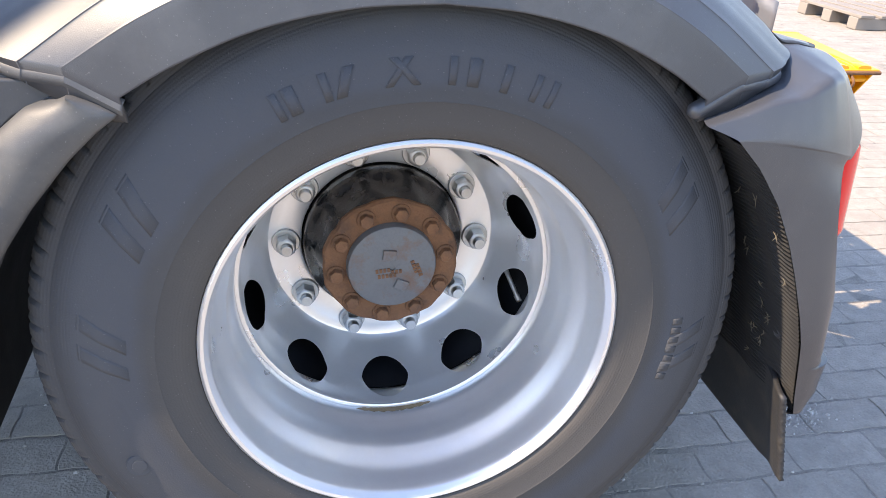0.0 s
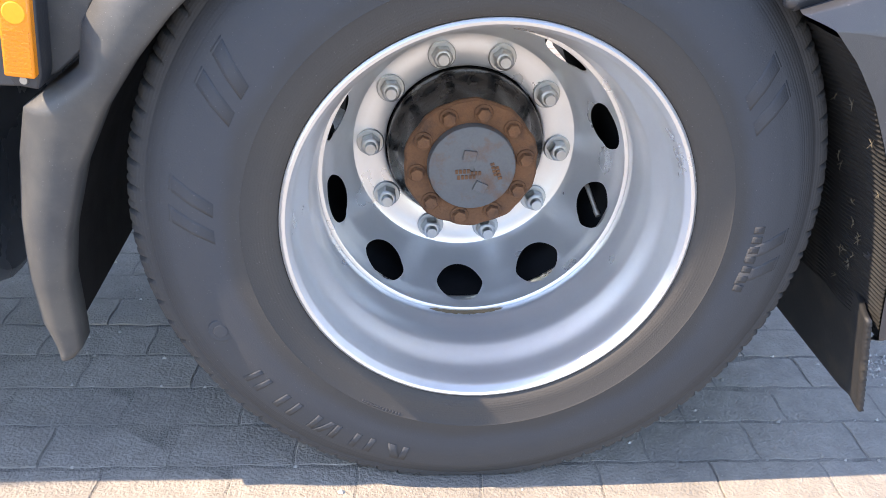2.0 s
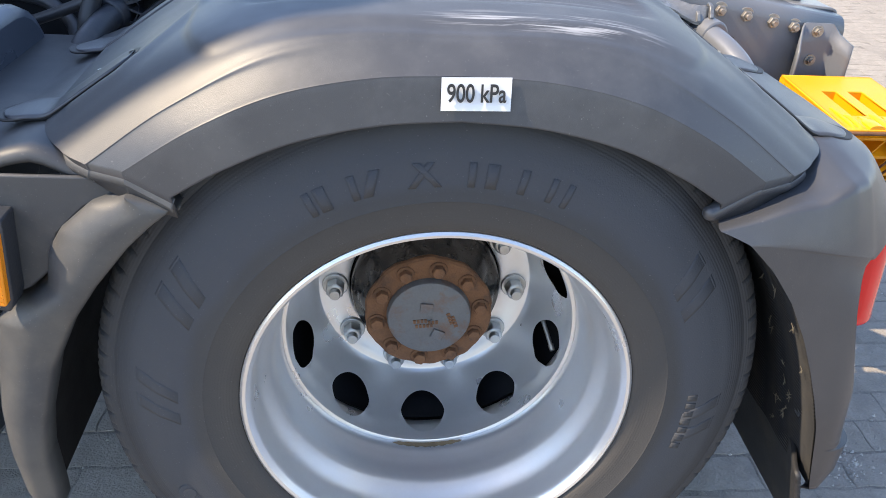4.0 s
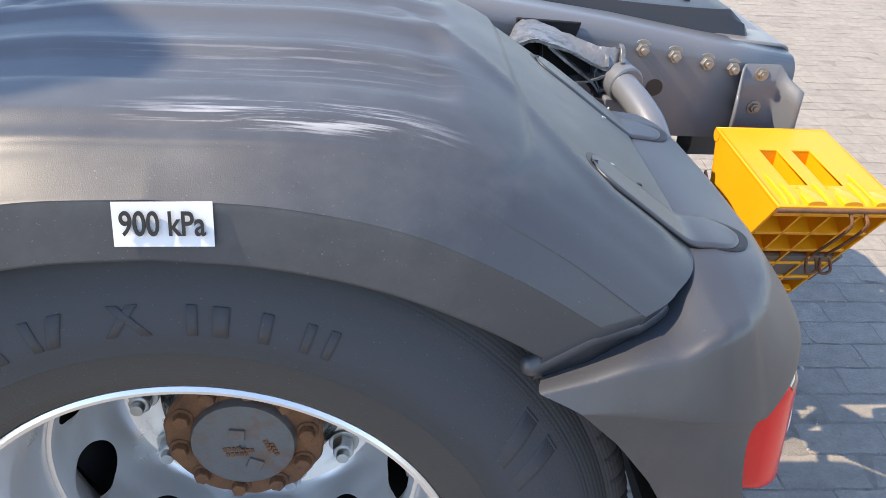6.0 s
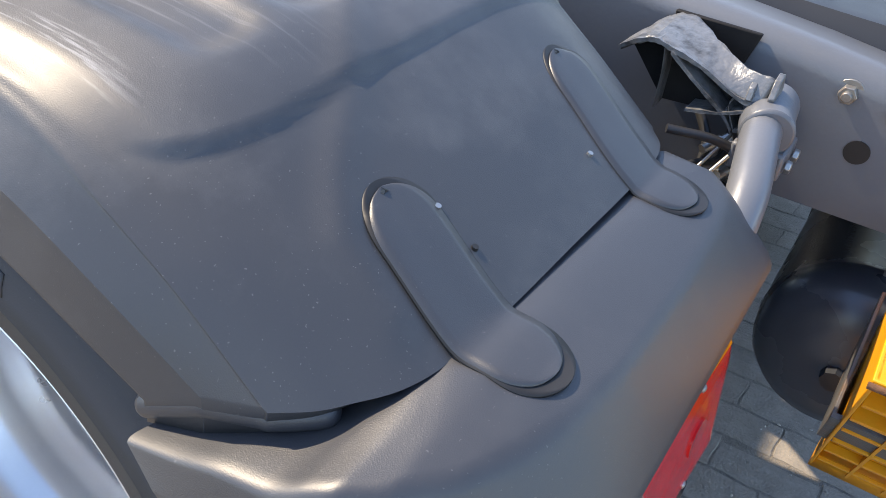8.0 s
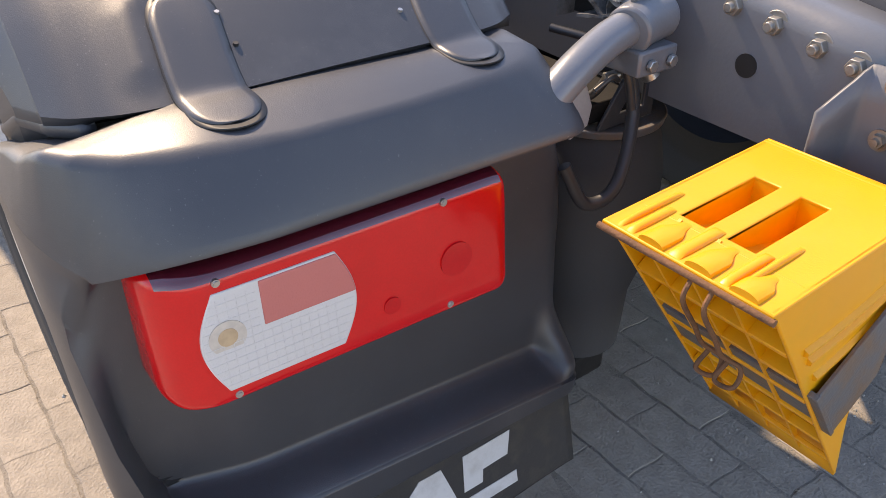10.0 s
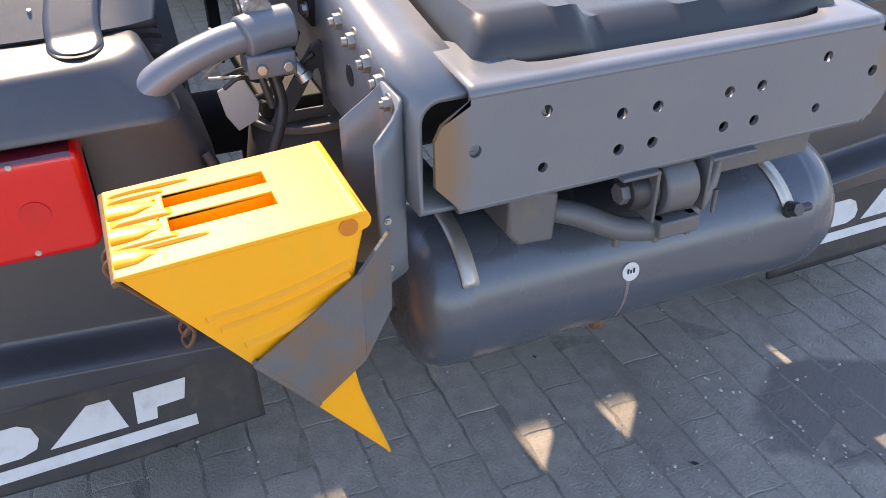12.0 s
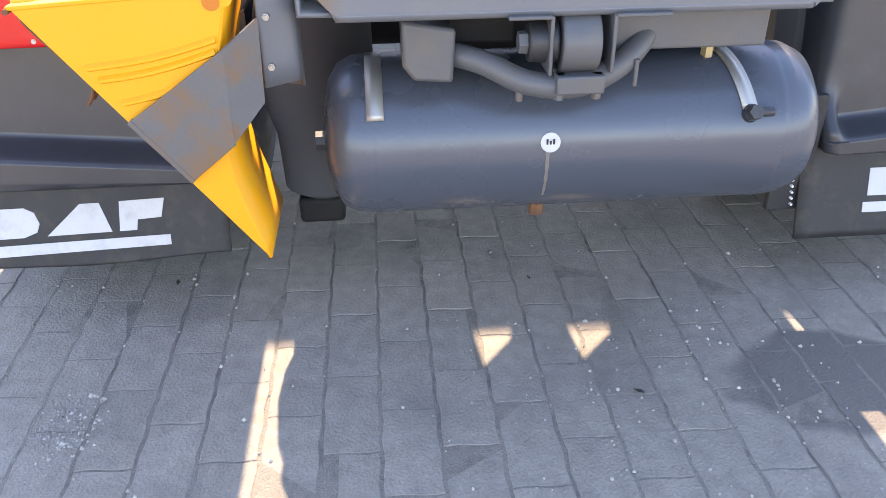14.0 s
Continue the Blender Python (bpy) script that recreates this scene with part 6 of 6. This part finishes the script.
prism(bm, [(0.540, 0.775), (0.585, 0.790), (0.605, 0.745), (0.600, 0.715), (0.565, 0.700), (0.548, 0.73)], "x", 0.54, 0.545)
part("plastic_tag", bm, material("grey_white_plastic", (0.42, 0.43, 0.44), 0.4), loom, bevel=0.002)
for pts, r, mat in (([(0.50, 0.56, 0.78), (0.53, 0.60, 0.80), (0.55, 0.655, 0.79), (0.56, 0.70, 0.82)], 0.005, BLACK_PLASTIC),
                    ([(0.60, 0.545, 0.80), (0.605, 0.57, 0.815), (0.59, 0.60, 0.80)], 0.004, BLACK_PLASTIC), ([(0.47, 0.60, 0.72), (0.52, 0.63, 0.75), (0.53, 0.66, 0.80), (0.50, 0.69, 0.84)], 0.007, BLACK_PLASTIC)):
    bm = B()
    pipe(bm, smooth_line(pts, 8), r, 10)
    part("cable", bm, mat, loom)
for p, q, r in (((0.565, 0.60, 0.795), (0.575, 0.625, 0.80), 0.008), ((0.53, 0.64, 0.805), (0.545, 0.665, 0.815), 0.007)):
    bm = B()
    cyl(bm, p, q, r, r, 10)
    cyl(bm, q, Vector(q) + (Vector(q) - Vector(p)) * 0.4, r * 0.7, r * 0.6, 10)
    part("fitting", bm, NUT, loom)
stay = thing("axle_bracket", (0.5, 0.66, 0.6), "dark grey triangular steel bracket under the rail", "bracket")
outer = [(0.615, 0.703), (0.735, 0.703), (0.735, 0.80), (0.716, 0.838), (0.700, 0.832), (0.655, 0.765)]
hole = [(0.660, 0.722), (0.712, 0.722), (0.712, 0.775), (0.709, 0.790), (0.703, 0.790), (0.685, 0.760)]
bm = B()
loft(bm, [[(0.552, y, z) for y, z in outer], [(0.545, y, z) for y, z in outer], [(0.545, y, z) for y, z in hole], [(0.552, y, z) for y, z in hole], [(0.552, y, z) for y, z in outer]], close=True)
bmesh.ops.remove_doubles(bm, verts=bm.verts, dist=0.0002)
part("plate", bm, STEEL_DARK, stay, bevel=0.002)
SX, SY = 0.47, 0.70
spring = thing("air_spring", (SX, SY, 0.2), "dark rubber air spring under the rail with rusty top plate", "air spring")
bm = B()
rows = []
for r, z in ((0.06, 0.22), (0.09, 0.24), (0.095, 0.36), (0.112, 0.42), (0.122, 0.50), (0.120, 0.60), (0.108, 0.66), (0.095, 0.685)):
    rows.append([(SX + r * math.cos(a), SY + r * math.sin(a), z) for a in [2 * math.pi * q / 36 for q in range(36)]])
loft(bm, rows, close=True)
part("bellows", bm, RUBBER_MARK, spring)
bm = B()
cyl(bm, (SX, SY, 0.685), (SX, SY, 0.700), 0.108, 0.112, 40)
part("top_plate", bm, CHASSIS_RUST, spring, bevel=0.003)
# Bar added to block the sun and narrow the strip on the ground.
bm = B()
box(bm, 0.10, 0.53, 0.612, 0.718, 0.705, 0.737)
part("mount_arm", bm, DARK, spring, bevel=0.004)
bm = B()
box(bm, -0.10, SX + 0.06, SY - 0.06, SY + 0.04, 0.16, 0.22)
box(bm, -0.06, 0.06, SY - 0.06, SY + 0.04, 0.22, 0.45)
part("trailing_arm", bm, DARK, spring, bevel=0.01)

# Unseen block, added only to keep sun off the ground beyond the rail.
bm = B()
box(bm, 0.05, 0.62, 1.500, 1.652, 0.70, 0.735)
part("side_bracket", bm, DARK, axle, bevel=0.004)

# ---- pallet far off ----
pallet = thing("grey_pallet", (5.3, 5.4, 0), "weathered grey pallet lying in the yard", "pallet")
for dy in (-0.35, 0.0, 0.35):
    bm = B()
    box(bm, 4.75, 5.9, 5.35 + dy - 0.06, 5.35 + dy + 0.06, 0.0, 0.10)
    part("runner", bm, WOOD, pallet, bevel=0.006)
for k in range(6):
    bm = B()
    box(bm, 4.76 + 0.2 * k, 4.90 + 0.2 * k, 4.92, 5.78, 0.10, 0.125)
    part("board", bm, WOOD, pallet, bevel=0.004)

# ---- grit ----
rng = np.random.default_rng(11)
GRIT = material("grey_grit", (0.36, 0.34, 0.31), 0.9, var=0.4, scale=60, per_object=0.4)
bm = B()
for k in range(1100):
    x, y = rng.uniform(-1.5, 1.7), rng.uniform(-0.9, 2.3)
    if k % 3 == 0:
        x, y = rng.normal(0.98, 0.05), rng.normal(0.23, 0.03)
        if k % 2:
            x, y = rng.uniform(0.7, 1.4), rng.uniform(0.9, 1.7)
    elif k % 3 == 1:
        y = round(y / 0.107) * 0.107 + 0.0535 + rng.normal(0, 0.006)
    r = abs(rng.normal(0.0018, 0.0012)) + 0.0008
    u, v, w = r * rng.uniform(0.8, 1.6), r * rng.uniform(0.7, 1.3), r * 0.8
    top = bm.verts.new((x + u * 0.2, y, w))
    ring_v = [bm.verts.new((x + u * math.cos(a), y + v * math.sin(a), -0.002)) for a in (0.2, 1.5, 2.7, 4.0, 5.2)]
    for q in range(5):
        bm.faces.new((ring_v[q], ring_v[(q + 1) % 5], top))
single("grit", bm, GRIT, "small pale stones scattered on the pavers", "grit", kind="stuff", smooth=False)
LEAF = material("dry_leaf", (0.05, 0.04, 0.03), 0.8)
for x, y, l, a in ((-0.10, -0.344, 0.022, 0.3), (-0.976, -0.462, 0.03, 1.2), (0.50, 0.335, 0.02, 0.1), (-0.22, -0.34, 0.010, 0.5), (0.98, 1.30, 0.02, 0.9), (0.56, 1.16, 0.012, 0.2)):
    bm = B()
    rows = []
    for i in range(7):
        t = i / 6 - 0.5
        w = 0.22 * l * math.cos(t * math.pi) + 0.0004
        rows.append([(l * t, -w, 0.004 + 0.003 * t * t * 4), (l * t, 0, 0.002), (l * t, w, 0.004 + 0.002 * t)])
    loft(bm, rows)
    bm.transform(Matrix.Translation((x, y, 0)) @ Matrix.Rotation(a, 4, "Z"))
    single("dry_leaf", bm, LEAF, "small dry brown leaf on the pavers", "leaf", "fallen leaves", solid=0.0006)

# ---- pavers, last ----
PW, PL, JT = 0.107, 0.212, 0.0024


def wave(x):
    return 0.0016 * math.sin(2 * math.pi * x / (PL / 2)) + 0.0007 * math.sin(5 * math.pi * x / PL + 1.0)


def end_wave(y):
    return 0.0026 * math.sin(2 * math.pi * y / PW)


def paver_shape():
    """Long sides nearly straight with wide joints, ends slightly waved with narrow joints."""
    jl, je = 0.0034, 0.0019
    xs = [-PL / 2 + je + (PL - 2 * je) * k / 8 for k in range(9)]
    ys = [PW / 2 - jl - (PW - 2 * jl) * k / 6 for k in range(1, 6)]
    low = [(x + (end_wave(-PW / 2 + jl) if k in (0, 8) else 0), -PW / 2 + jl + wave(x)) for k, x in enumerate(xs)]
    right = [(PL / 2 - je + end_wave(y), y) for y in ys[::-1]]
    high = [(x + (end_wave(PW / 2 - jl) if k in (0, 8) else 0), PW / 2 - jl + wave(x)) for k, x in list(enumerate(xs))[::-1]]
    left = [(-PL / 2 + je + end_wave(y), y) for y in ys]
    return low + right + high + left


ring = np.array(paver_shape())
nr = len(ring)
inner = ring * np.array([0.988, 0.972])
base_v = np.vstack([np.c_[ring, np.full(nr, -0.03)], np.c_[ring, np.full(nr, -0.0009)], np.c_[inner, np.zeros(nr)]])
base_f = [(a + i, a + (i + 1) % nr, a + nr + (i + 1) % nr, a + nr + i) for a in (0, nr) for i in range(nr)] + [tuple(range(2 * nr, 3 * nr))]
paver_me = bpy.data.meshes.new("paver")
paver_me.from_pydata([tuple(v) for v in base_v], [], base_f)
paver_me.materials.append(PAVER)
rng = np.random.default_rng(7)
far_v, far_f = [], []
near = 0
count = 0
for j in range(-30, 66):
    y = j * PW
    for i in range(-26, 40):
        x = (i + 0.5 * (j % 2)) * PL + 0.03
        dz, rx, ry = max(-0.0006, min(0.0010, rng.normal(0, 0.0006))), rng.normal(0, 0.006), rng.normal(0, 0.004)
        m = Matrix.Translation((x, y, dz - 0.002)) @ Euler((rx, ry, rng.normal(0, 0.006))).to_matrix().to_4x4()
        close = (0.35 < x < 1.75 and -0.6 < y < 2.1) or (-1.6 < x <= 0.35 and -0.72 < y < -0.08)
        if close and near < 300:
            ob = new("paver", paver_me)
            ob.parent = ground
            ob.matrix_basis = m
            near += 1
        else:
            M = np.array(m)
            far_v.append(base_v @ M[:3, :3].T + M[:3, 3])
            far_f += [tuple(v + count * len(base_v) for v in f) for f in base_f]
            count += 1
me = bpy.data.meshes.new("paver_field")
me.from_pydata(np.vstack(far_v).tolist(), [], far_f)
me.materials.append(PAVER)
field = new("paver_field", me)
field.parent = ground
tagged(field, "worn grey concrete pavers of the yard", kind="stuff")
